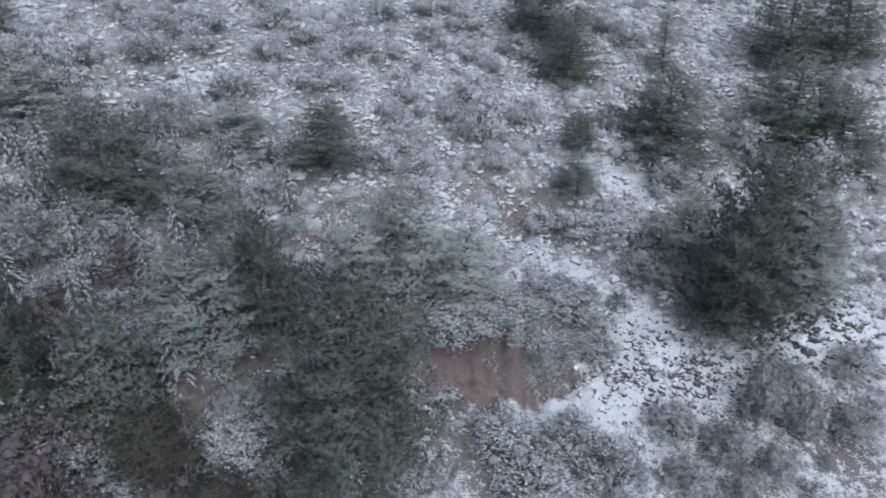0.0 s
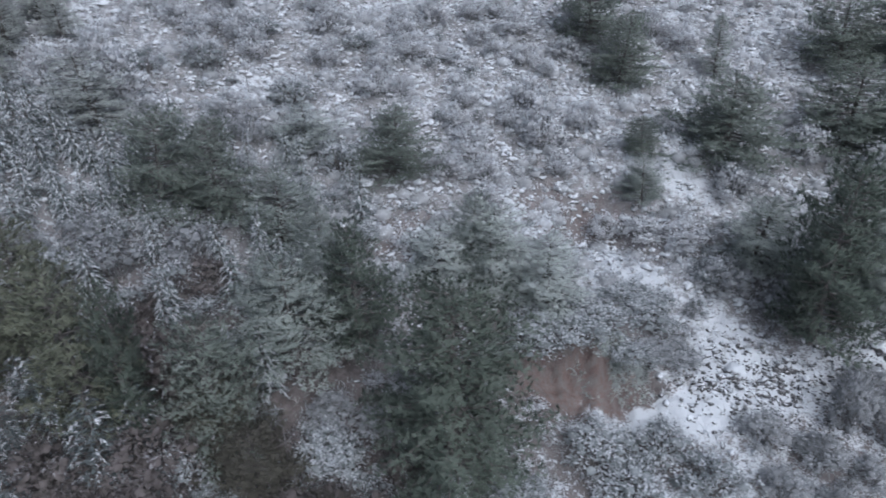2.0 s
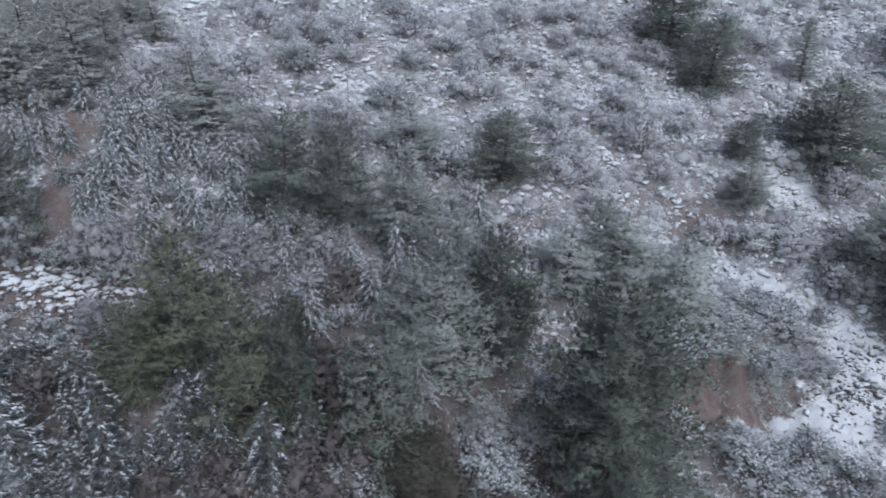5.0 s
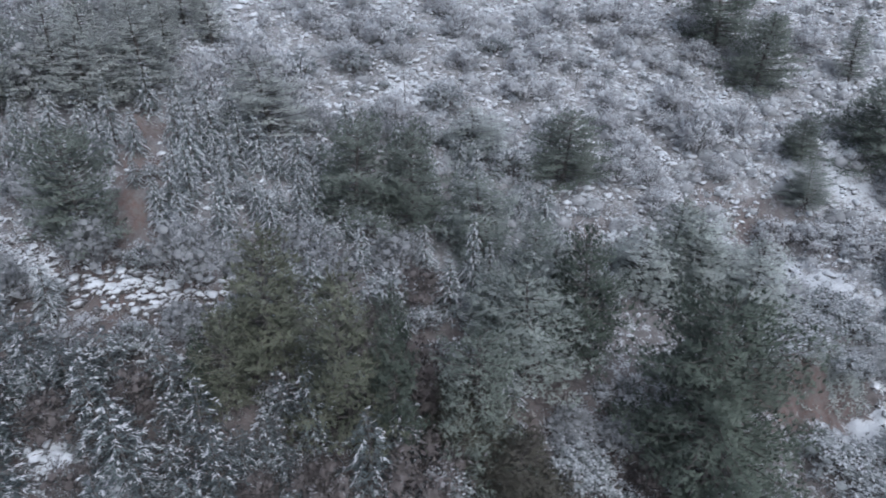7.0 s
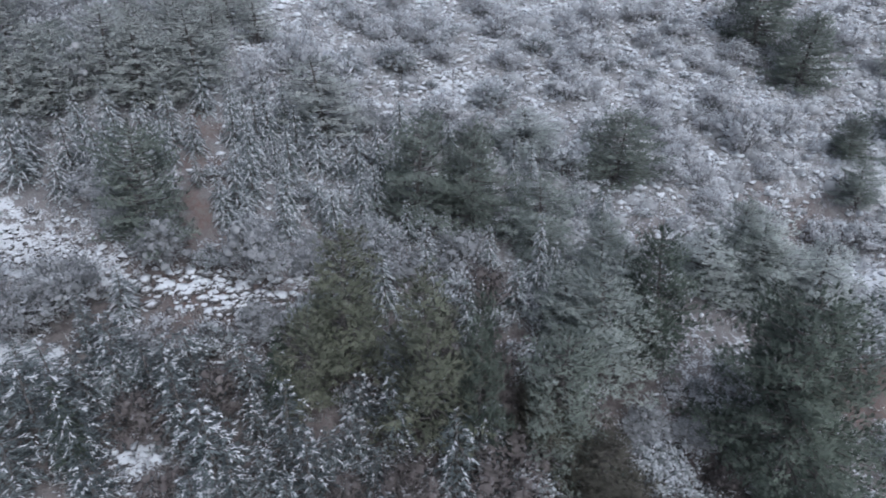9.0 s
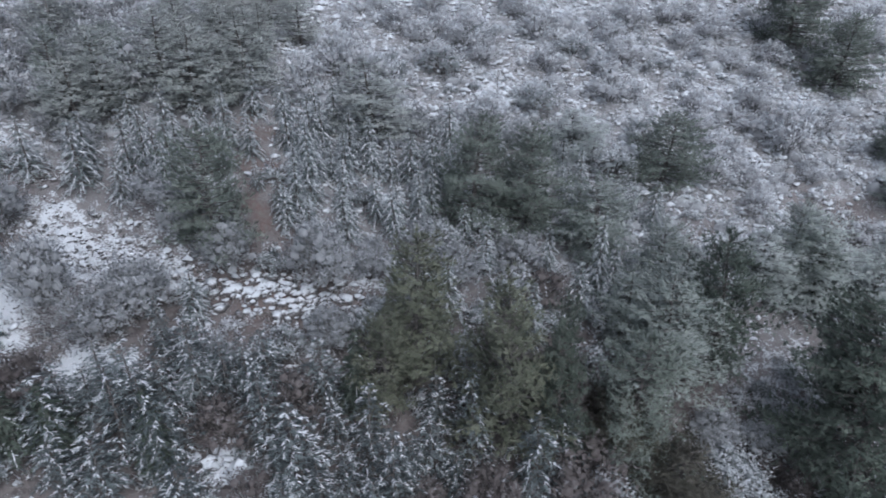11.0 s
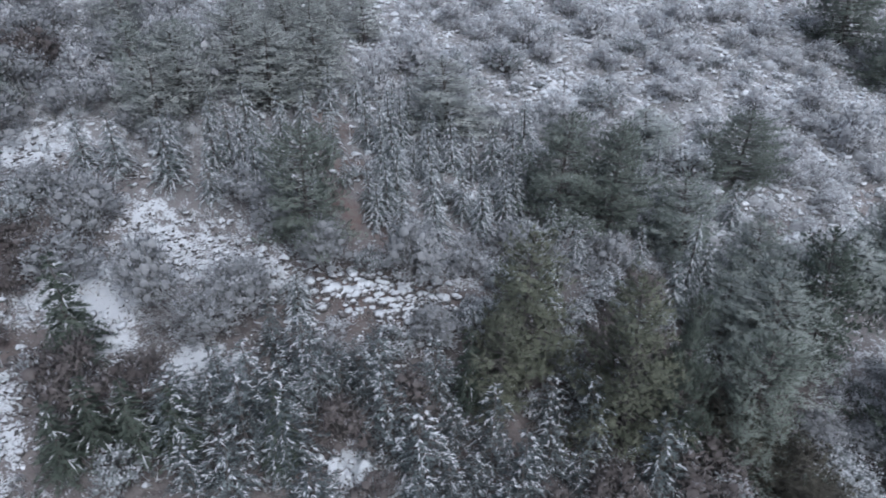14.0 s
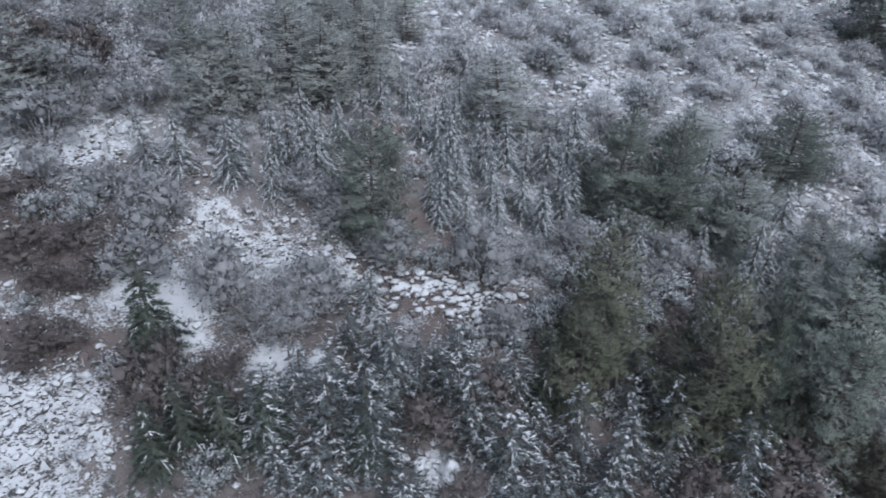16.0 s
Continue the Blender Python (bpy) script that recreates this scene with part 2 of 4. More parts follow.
PLANTS.setdefault('bush', []).extend((
    (-28.6, 20.1, 1.63, 1.81), (4.97, 23.31, 0.8, 2), (6.22, 23.21, 1.1, 2.25), (-15.13, 24.36, 2, 2.64),
    (-17.65, 22.98, 2, 2.75), (12.07, 25.87, 2.2, 3.15), (-28.55, 19.42, 1.8, 2.08), (-25.68, 17.71, 1.33, 1.86),
    (-28.77, 19.42, 2.2, 2.2), (-40.06, 25.35, 2.6, 3.61), (-39.99, 28.38, 2.4, 3.03), (-37.22, 27.42, 2.2, 2.75),
    (-36.75, 22.91, 1.5, 2.23), (-20.89, 22.64, 1.9, 1.97), (-19.16, 23.89, 2, 2.51), (-34.92, 27.18, 1.43, 1.55),
    (-33.82, 28.52, 1.26, 1.57), (-19.26, 32.06, 1.79, 2.02), (-34.3, 19.35, 1.88, 2.67), (-14.45, 32.4, 1.69, 2.34),
))
PLANTS.setdefault('bush', []).extend((
    (-39.03, 31.5, 1.84, 1.98), (-16.21, 32.68, 1.28, 1.83), (-17.95, 19.05, 1.27, 1.57), (-39.01, 22.87, 1.67, 1.92),
    (-33.3, 26.25, 1.62, 2.14), (-45.27, 33.35, 1.7, 2.55), (-37.23, 31.81, 1.98, 2.94), (-43.5, 35.5, 2.05, 3.08),
    (-41.32, 34.27, 1.63, 2.53), (-41.39, 32.2, 1.7, 2.64), (-37.34, 35.76, 2, 2.96), (-42.14, 26.98, 1.9, 2.63),
    (-45.52, 35.45, 1.65, 2.13), (-39.18, 34.74, 1.73, 1.98), (-29.45, 18.21, 1.7, 2.12), (16.67, 20.38, 1.5, 2.55),
    (14.22, 22.05, 1.6, 2.9), (17.37, 22.66, 1.3, 2.94), (-29.62, 24.1, 1.66, 2.29), (9.61, 27.56, 1.92, 3.09),
))
PLANTS.setdefault('bush', []).extend((
    (12.61, 20.7, 3.3, 2.05), (14.26, 20.1, 2.8, 1.91), (8.74, 19.89, 1.6, 2.38), (10.66, 19.29, 1.36, 2.23),
    (11.01, 19.17, 1.6, 2.06), (12.67, 18.57, 1.36, 1.93), (8.84, 17.73, 1.5, 2.23), (10.64, 17.13, 1.27, 2.09),
))
PLANTS.setdefault('brown', []).extend((
    (-32.2, 14.9, 2.57, 2.74), (-14.4, 18.74, 2.4, 3.65), (-13.79, 15.6, 2.2, 3.49), (-24.78, 15.52, 1.7, 2.17),
    (-22.97, 16.62, 1.9, 2.1), (-35.99, 16.27, 1.2, 2.59), (-30.62, 15.47, 1.6, 2.19), (-38.12, 19.48, 1.2, 2.53),
    (-36.75, 20.25, 1, 2.25), (-43.7, 25.62, 1.53, 1.84), (-40.22, 30.45, 2.02, 3.03), (-45.65, 29.22, 1.8, 2.4),
    (-44.84, 26.8, 2.04, 2.8), (-42.9, 29.29, 2.06, 2.77), (-43.13, 31.25, 1.81, 2.67), (-41.59, 28.66, 1.59, 2.21),
    (-7.8, 15.18, 1.87, 2.33), (-10.51, 12.59, 2.03, 2.47), (-14.58, 13.57, 1.63, 2.15), (-9.18, 14.49, 2.05, 3.2),
))
PLANTS.setdefault('brown', []).extend((
    (-16.8, 14.55, 1.99, 2.24), (-6.91, 12.52, 1.86, 2.58), (-6.01, 17.01, 1.34, 1.49), (-6.37, 15.09, 1.74, 1.97),
    (-11.89, 13.92, 1.32, 1.6), (-13.26, 13.98, 2.12, 2.53), (-15.29, 12.55, 1.28, 1.64), (-8.38, 12.63, 1.7, 2.1),
    (-12.53, 12.71, 1.54, 2.31), (-10, 17.22, 1.21, 1.6), (-16.42, 12.87, 1.32, 1.46), (-6.21, 13.9, 1.24, 1.71),
    (-10.59, 22.97, 1.22, 1.92), (-11.97, 18.9, 1.12, 1.61), (-14.04, 22.93, 1.54, 2.5), (-16.51, 19.59, 1.17, 1.54),
    (-15.67, 21.27, 1.02, 1.47), (-15.69, 19.37, 1.08, 1.33), (-16.41, 20.43, 1.08, 1.37), (-11.52, 20.28, 1.24, 1.9),
))
PLANTS.setdefault('brown', []).extend((
    (-39.22, 21.73, 1.45, 2.1), (-40.93, 21.68, 1.02, 1.46), (-40.07, 19.77, 1.34, 2.36), (-35.31, 20.28, 0.93, 1.19),
    (-35.71, 18.52, 1.11, 1.45), (-35.58, 19.36, 1.18, 1.69), (-37.01, 18.58, 0.96, 1.61), (-39.84, 18.65, 0.99, 1.62),
    (-18.81, 12.67, 1.79, 2.16), (-15.76, 14.13, 1.05, 1.53), (-23.64, 13.71, 1.27, 1.82), (-20.91, 12.5, 1.68, 1.89),
    (-18.66, 14.43, 1.12, 1.58), (-17.19, 12.57, 1.02, 1.14),
))
PLANTS.setdefault('hoar', []).extend((
    (-25.3, 33.8, 2.3, 2.6), (-23, 35.8, 2.71, 2.55), (-15.9, 40.1, 2.12, 2.52), (-18.7, 39.2, 1.6, 2.46),
    (1.4, 36.6, 3.34, 3.73), (-23.99, 36.5, 2.2, 3.44), (-16.85, 41.7, 2, 3.17), (-3.59, 36.68, 1.8, 1.97),
    (-11.94, 41.08, 1.7, 2.47), (4.95, 48.69, 1.8, 2.44), (2.31, 43.57, 1.2, 1.89), (17.52, 37.51, 2.4, 3.37),
    (20.96, 35.41, 2.6, 3.55), (8.38, 30.74, 1.2, 3.29), (-35.91, 33.85, 1.8, 2.24), (-21.59, 34.07, 2.6, 3.16),
    (-33.02, 30.9, 2.6, 2.84), (-38.34, 30.25, 1.8, 1.99), (-6.64, 43.22, 1.8, 3.28), (4.36, 38.27, 2, 2.69),
))
PLANTS.setdefault('hoar', []).extend((
    (12.03, 33.93, 2.4, 3.4), (-12.16, 44.86, 2.01, 3.32), (-19.72, 41.26, 1.49, 2.31), (-7.47, 47.46, 1.38, 1.89),
    (3.93, 46.02, 1.53, 2.74), (0.9, 44.59, 1.33, 2.21), (-2.14, 31.19, 1.43, 2.02), (-6.88, 39.16, 1.31, 1.71),
    (-2.1, 33.1, 1.63, 2.1), (-2.83, 34.71, 1.82, 3.03), (12.53, 47.59, 1.79, 2.89), (13.2, 39.75, 1.69, 2.47),
    (0.54, 47.9, 1.77, 2.95), (-15.85, 34.3, 1.5, 2.43), (-13.19, 47.41, 1.91, 2.74), (-1.99, 46.49, 1.5, 2.07),
    (-0.59, 49.94, 1.43, 2.19), (-7.19, 45.66, 1.54, 2.36), (6.39, 31.32, 1.5, 2.56), (10.8, 48.75, 2.01, 2.76),
))
PLANTS.setdefault('hoar', []).extend((
    (-8.56, 38.55, 1.83, 3.17), (-0.4, 37.99, 1.32, 1.96), (-1.03, 45.15, 1.36, 1.78), (4.47, 32.04, 1.59, 2.07),
    (-8.25, 41.41, 1.69, 2.35), (-19.15, 45.63, 1.66, 2.32), (1, 40.29, 1.91, 3.03), (-2.22, 49.57, 1.56, 2.65),
    (-3.14, 38.95, 1.62, 2.13), (-21.27, 42.43, 1.8, 2.3), (-18.69, 42.79, 1.61, 2.36), (2.27, 34.65, 1.51, 1.98),
    (-5.26, 48.47, 2.02, 3.23), (-4.15, 32.65, 1.73, 2.48), (7.35, 46.03, 1.88, 2.78), (-33.44, 38.83, 1.5, 2.51),
    (-34.48, 34.77, 1.9, 2.38), (-36.05, 39.05, 1.32, 1.82), (-34.2, 36.39, 1.54, 2.22), (-46.91, 37.29, 1.83, 2.27),
))
PLANTS.setdefault('hoar', []).extend((
    (-36.49, 37.62, 1.48, 2.06), (-39.16, 36.61, 1.35, 1.84), (-41.23, 39.19, 1.77, 2.91), (-36.44, 28.83, 1.57, 1.91),
    (-43.09, 33.4, 1.51, 2.48), (-45.62, 38.29, 1.43, 2.08), (-42.5, 37.2, 1.76, 2.13),
))
PLANTS.setdefault('rime', []).extend((
    (3.59, 22.39, 0.8, 2.17), (4.64, 22.63, 0.7, 1.47), (-0.5, 22.53, 1, 3.12), (1.68, 22.89, 0.9, 2.67),
    (1.71, 18.73, 1.5, 3.27), (-0.3, 23.41, 0.8, 2.94), (1.8, 24.68, 0.8, 3.06), (4.38, 26.08, 0.8, 3.2),
    (5.8, 24.9, 0.6, 2.09), (6.23, 23.25, 0.7, 2), (4.42, 19.28, 1.4, 2.9), (5.92, 17.75, 1.4, 3.2),
    (2.64, 16.97, 1.4, 3.31), (-3.75, 15.81, 1.5, 3.32), (-7.92, 16.91, 1.5, 2.63), (-1.45, 16.37, 1.4, 2.6),
    (0.46, 22.85, 1, 3.14), (2.72, 23.74, 1, 2.74), (5.18, 24.93, 1.1, 3.12), (8.98, 28.11, 1.4, 2.53),
))
PLANTS.setdefault('rime', []).extend((
    (-9.66, 31.82, 1.8, 3.23), (-13.22, 36.66, 1.6, 3.23), (-18.46, 38.31, 1.6, 2.98), (-21.27, 36.73, 1.6, 2.55),
    (-9.96, 43.54, 1.4, 2.97), (-23.56, 18.44, 1.6, 1.69), (-18.45, 24.55, 1.6, 2.08), (-16.44, 25.9, 1.5, 2.18),
    (-8.41, 17.17, 1.4, 3.11), (-13.03, 15.38, 1.4, 2.29), (-16.1, 42.72, 1.5, 2.83), (-7.33, 35.19, 1.6, 2.47),
    (-38.19, 21.21, 1.2, 1.73), (-37.07, 22.49, 1.1, 2.02), (-36.8, 21.27, 1, 1.55), (-25.92, 16.81, 1.6, 1.71),
    (-20.89, 19.96, 1.7, 1.56), (-30.46, 13.3, 1.4, 1.6), (-9.41, 21.51, 1.8, 2.79), (-11.77, 22.05, 2, 2.22),
))
PLANTS.setdefault('rime', []).extend((
    (-8.6, 17.48, 1.6, 2.19), (-6.34, 24.2, 2, 2.16), (-10.4, 24.37, 1.8, 1.67), (-12.13, 32.7, 1.8, 2.92),
    (-17.42, 30.14, 1.04, 1.86), (-9.7, 28.8, 1.41, 1.83), (-13.73, 28.78, 0.96, 1.29), (-9.54, 25.45, 1.37, 1.8),
    (-13.9, 21.78, 1.05, 1.74), (-20.18, 20.75, 0.97, 1.6), (-19.38, 29.74, 1.08, 1.58), (-12.89, 20.07, 1.38, 2.37),
    (-11.52, 29.51, 1.14, 1.53), (-15.11, 30.27, 1.16, 1.68), (-16.66, 21.25, 1.12, 1.74), (-8.03, 27.1, 1.28, 1.95),
    (-19.45, 22.23, 1.5, 2.35), (-24.66, 21.93, 1.12, 1.47), (-15.39, 22.42, 1.47, 2.41), (-12.96, 26.68, 1.03, 1.35),
))
PLANTS.setdefault('rime', []).extend((
    (-21.69, 26.36, 0.96, 1.37), (-17.31, 19.93, 0.92, 1.48), (-9.11, 30.18, 1.1, 1.65), (-12, 14.92, 0.9, 1.45),
    (-11.13, 14.74, 1.02, 1.4), (-9.19, 15.85, 0.92, 1.18), (-6.7, 16.21, 1.05, 1.78), (-10.87, 17.79, 0.99, 1.72),
))
PLANTS.setdefault('fir', []).extend((
    (-8.3, 28.6, 2.46, 2.03), (-16.5, 24, 2.16, 1.56), (-13.8, 24.2, 2.43, 1.42), (-11.9, 23.7, 3.74, 1.6),
    (-11.2, 23.95, 2.4, 1.61), (-14.9, 20.6, 2.9, 1.36), (-24.15, 24.86, 2.4, 1.68), (-23.85, 29.32, 2.6, 1.68),
    (-22.55, 28.97, 2.6, 1.67), (-21.48, 28.51, 2.6, 1.88), (-19.73, 28.28, 2.6, 1.88), (-18.71, 26.56, 2.3, 1.59),
    (-20.23, 24.88, 2.3, 1.65), (-22.11, 24.29, 2.3, 1.68), (-25.32, 29.01, 2.8, 1.65), (-28.75, 27.46, 2.6, 1.57),
    (-29.4, 25.69, 2.6, 1.7), (-10.81, 19.2, 2.6, 1.82), (-14.79, 21.15, 2.2, 1.52), (-17.97, 21.5, 2.4, 1.73),
))
PLANTS.setdefault('fir', []).extend((
    (-23.79, 25.7, 2.6, 1.63), (-22.44, 27.28, 2.6, 1.62), (-24.33, 29.23, 2.8, 1.79), (-34.5, 24.47, 2.4, 1.79),
    (-35.69, 24.42, 2.4, 1.57), (-30.66, 26.14, 2.6, 1.68), (-29.37, 26.32, 2.5, 1.7), (-26.8, 19.42, 2, 1.49),
    (-24.65, 28.53, 2.6, 1.61), (-19.3, 25.9, 2.4, 1.54), (-20.96, 25.66, 2.2, 1.61), (-11.79, 23.87, 2.4, 1.58),
    (-13.93, 29.97, 2.4, 1.5), (-11.5, 30.59, 2.15, 1.39), (-12.1, 27.51, 2.48, 1.94), (-29.29, 24.7, 2.41, 1.42),
    (-31.93, 28.08, 1.88, 1.33), (-23.51, 23.63, 2.23, 1.44), (-15.4, 27.96, 1.84, 1.21), (-32.58, 24.53, 2.57, 1.96),
))
PLANTS.setdefault('fir', []).extend((
    (-23.56, 31.4, 2.22, 1.72), (-27.28, 30.84, 2.43, 1.69), (-12.31, 31.21, 1.94, 1.42), (-17.94, 28.7, 1.87, 1.49),
    (-10.72, 28.51, 1.66, 1.03), (-12.84, 22.72, 2.41, 1.84), (-27.62, 26.61, 2.57, 1.54), (-30.37, 28.02, 2.49, 1.74),
    (-28.87, 28.37, 1.93, 1.25), (-15.51, 31.67, 1.72, 1.26), (-26.03, 31.24, 2.01, 1.45), (-12.37, 28.89, 1.91, 1.21),
    (-30.9, 24.21, 1.82, 1.46), (-12.47, 29.67, 1.75, 1.11), (-17.93, 31.5, 2.48, 1.86), (-24.27, 30.4, 2.43, 1.75),
    (-27.8, 28.15, 2.73, 1.75), (-24.47, 26.15, 1.98, 1.39), (-20.64, 28.18, 2.25, 1.36), (-24.02, 27.08, 2.62, 1.99),
))
PLANTS.setdefault('fir', []).extend((
    (-19.38, 26.99, 2.16, 1.31), (-17.29, 25.45, 1.9, 1.38), (-23.19, 27.5, 1.85, 1.09), (-20.18, 25.98, 1.76, 1.36),
    (-22.77, 27.99, 1.93, 1.33), (-24.83, 24.63, 1.7, 1.2), (-18.61, 27.84, 1.78, 1.21), (-18.7, 28.66, 2.6, 1.63),
    (-22.38, 25.62, 2.46, 1.46), (-24.43, 24.05, 2, 1.44), (-32.53, 25.3, 2.45, 1.46), (-31.15, 25.69, 2.71, 1.48),
    (-29.9, 25.68, 2.85, 1.48), (-26.6, 27.5, 1.9, 1.3), (-27, 28.2, 1.7, 1.2), (-25.9, 25.5, 1.3, 1),
))
PLANTS.setdefault('laden', []).extend((
    (-24.5, 17.1, 1.99, 1.49), (-26.2, 17.3, 2.49, 2.22), (-23.8, 17.3, 2.26, 1.91), (-26.3, 14.4, 3.2, 1.91),
    (-23.4, 15.3, 3.2, 2.04), (-20.4, 15.4, 3.2, 1.82), (-15.3, 15.3, 3.2, 2.43), (-17.2, 16.2, 3.2, 1.82),
    (-19.6, 14.2, 3.2, 1.78), (-25.68, 16.37, 2.6, 1.5), (-14.31, 16.5, 2.6, 1.99), (-26.61, 15.99, 2.07, 1.96),
    (-22.06, 17.31, 2.45, 1.9), (-22.52, 14.62, 2.86, 2.59), (-25.04, 16.8, 2.18, 1.54), (-20.04, 13.44, 2.01, 1.85),
    (-27.48, 16.05, 2.56, 1.9), (-24.19, 16.38, 2.29, 1.61), (-21.57, 13.7, 2.06, 1.4), (-27.5, 14.83, 2.76, 2.32),
))
PLANTS.setdefault('laden', []).extend((
    (-18.37, 17.05, 2.04, 1.68), (-20.94, 14.38, 1.62, 1.44), (-17.82, 15.02, 1.64, 1.4), (-27.35, 17.92, 2.14, 1.4),
    (-17.24, 13.53, 2, 1.59), (-18.51, 15.75, 1.93, 1.69), (-17.37, 18.1, 2.1, 1.61), (-28.58, 16.37, 1.7, 1.47),
    (-16.13, 18.21, 2.02, 1.53), (-21.47, 15.92, 1.73, 1.4), (-19.19, 15.24, 1.86, 1.32), (-22.48, 13.09, 2.17, 2.04),
    (-29.35, 14.44, 2.34, 2.1), (-27.63, 13.51, 2.08, 2.08), (-26.14, 14.7, 2.34, 2.1), (-28.6, 15.47, 1.6, 1.6),
    (-29.38, 15.45, 1.65, 1.57), (-28.64, 13.51, 1.6, 1.52), (-25.28, 13.29, 1.82, 2.1),
))
PLANTS.setdefault('dun', []).extend((
    (-12.35, 17.32, 3, 2.89), (-10.71, 15.99, 2.8, 2.81), (-7.77, 13.74, 2.87, 2.08),
))
PLANTS.setdefault('bare', []).extend((
    (-30, 18.2, 1.8, 3.34),
))
PLANTS.setdefault('dim', []).extend((
    (-27.04, 22.75, 4.67, 3.1), (-14.5, 26.8, 4.88, 3.3), (-16.9, 26.6, 4.71, 3.39), (-12, 17.08, 5.4, 2.9),
    (-6.9, 31.9, 3.79, 3.88), (15.07, 27.22, 6.6, 4.4), (20.5, 38.31, 5, 5.69), (22.55, 36.4, 4.6, 4.77),
    (22.64, 45.18, 5, 5.11), (26.49, 45.05, 5, 4.65), (7.09, 35.64, 2.2, 2.22), (5.97, 48, 6.4, 4.83),
    (7.39, 43.3, 4.8, 4.02), (12.2, 36.2, 4.77, 6.35),
))
PLANTS.setdefault('dome', []).extend((
    (-8.4, 18.5, 1.5, 2.2), (-6.7, 18.4, 1.3, 1.9),
    (-22.87, 21.85, 2.94, 2.72), (-26.25, 21.84, 2.2, 2.38), (-34.6, 21.9, 2.45, 2.62), (-31.6, 19.1, 2.78, 2.3),
    (-22.2, 19.41, 1.75, 2), (-28.12, 23.24, 2.33, 2.47),
))


# ---- ground ----
# rough ground of clods, cushions and stones: how rough, x, y, half-width in x, half-width in y
ROUGH = (
    (0.35, -35.0, 13.8, 3.2, 2.4), (0.3, -31.0, 22.2, 3.0, 1.4), (0.3, -37.5, 24.4, 4.0, 1.6),
    (0.5, 10.0, 22.6, 5.0, 1.8), (0.4, 2.0, 22.0, 3.5, 1.0),
)


def lumps(x, y):
    """Swells, clods and cushions on the slope: creases between rounded tops."""
    bank = math.exp(-(((x - 2.0) / 3.0) ** 4) - ((y - 22.0) / 1.3) ** 2)
    z = 0.42 * bank * noise.noise((1.9 * x, 1.2 * y, 2.0)) + 0.26 * noise.noise((0.32 * x, 0.32 * y, 1.7)) + 0.12 * noise.noise((1.1 * x, 1.1 * y, 5.2))
    if -60 < x < 45 and 8 < y < 70:
        rough = 0.28 + 0.30 / (1 + math.exp(-(y - 27.5) * 1.2)) * (0.75 + 0.6 * noise.noise((0.21 * x, 0.21 * y, 40.0)))
        for a, cx, cy, p, q in ROUGH:
            rough += a * math.exp(-(((x - cx) / p) ** 2) - ((y - cy) / q) ** 2)
        z += rough * (0.42 * abs(noise.noise((1.15 * x, 1.15 * y, 50.0))) + 0.26 * abs(noise.noise((2.5 * x, 2.5 * y, 60.0))) + 0.08 * noise.noise((5.5 * x, 5.5 * y, 70.0)) - 0.10)
    return z


def surface(x, y):
    return float(land(x, y)) + lumps(x, y)


# bare ground: how bare, how red, x, y, half-width in x, half-width in y
BARE = (
    (0.62, 1.0, 1.4, 21.6, 3.3, 1.3), (0.7, 1.0, -27.3, 29.6, 0.7, 1.3), (0.9, 1.0, -26.3, 26.8, 0.7, 1.3), (0.7, 1.0, -25.7, 24.2, 0.7, 1.2), (0.4, 0.9, -23.7, 23.2, 0.7, 1.2),
    (0.75, 0.8, -24.2, 20.9, 3.0, 1.1), (0.22, 0.7, 3.2, 32.4, 3.4, 1.6), (0.2, 0.6, -5.6, 27.6, 2.2, 2.2),
    (0.3, 0.4, -37.5, 20.5, 3.0, 1.6), (0.35, 0.3, -13.3, 19.6, 3.5, 2.6), (0.5, 0.3, -35.0, 24.2, 2.0, 0.8),
    (0.12, 0.3, -25.5, 15.2, 3.0, 1.6), (0.2, 0.3, -8.2, 18.8, 2.4, 1.2), (0.4, 0.3, 7.5, 30.0, 3.5, 1.6), (0.6, 0.3, -12.0, 15.0, 5.0, 2.5),
    (0.15, 0.3, -18.0, 16.0, 5.0, 2.5), (0.5, 0.5, -36.2, 16.6, 2.0, 0.8),
)
# open snow: depth of cover, x, y, half-width in x, half-width in y
OPEN = (
    (0.9, 4.6, 20.6, 2.2, 0.7), (0.45, 7.4, 22.0, 1.8, 1.8), (0.4, 11.5, 22.4, 4.0, 1.3), (0.5, 16.5, 24.5, 4.0, 1.6), (0.7, 4.6, 29.0, 2.2, 2.0),
    (0.7, 8.6, 24.6, 1.0, 1.6), (0.8, -28.2, 21.0, 0.9, 0.6), (0.9, -32.8, 18.4, 0.8, 1.0), (0.35, -35.8, 13.8, 2.0, 2.2), (-0.4, -29.8, 14.4, 2.2, 1.6),
    (0.12, -31.0, 22.2, 3.0, 1.2), (0.2, -38.0, 24.6, 3.5, 1.5), (0.6, -24.2, 14.3, 1.0, 0.6), (0.8, -23.4, 14.2, 0.8, 0.6), (0.9, -29.3, 16.8, 0.9, 0.8), (0.5, 9.0, 34.6, 3.0, 1.2),
    (0.6, -34.5, 19.2, 1.6, 0.8), (0.25, -21.5, 25.0, 3.5, 3.0), (0.08, -29.0, 25.5, 2.5, 3.0),
)


def spread(zones, reach=420.0):
    """Grid lines: zones of (from, to, step), then ever wider steps out to the horizon."""
    inner = np.concatenate([np.arange(lo, hi - step / 2, step) for lo, hi, step in zones])
    grow = np.cumsum([0.4 * 1.35**k for k in range(15)])
    left, right = zones[0][0] - grow, zones[-1][1] + np.r_[0.0, grow]
    return np.concatenate([left[left > -reach][::-1], inner, right[right < reach]])


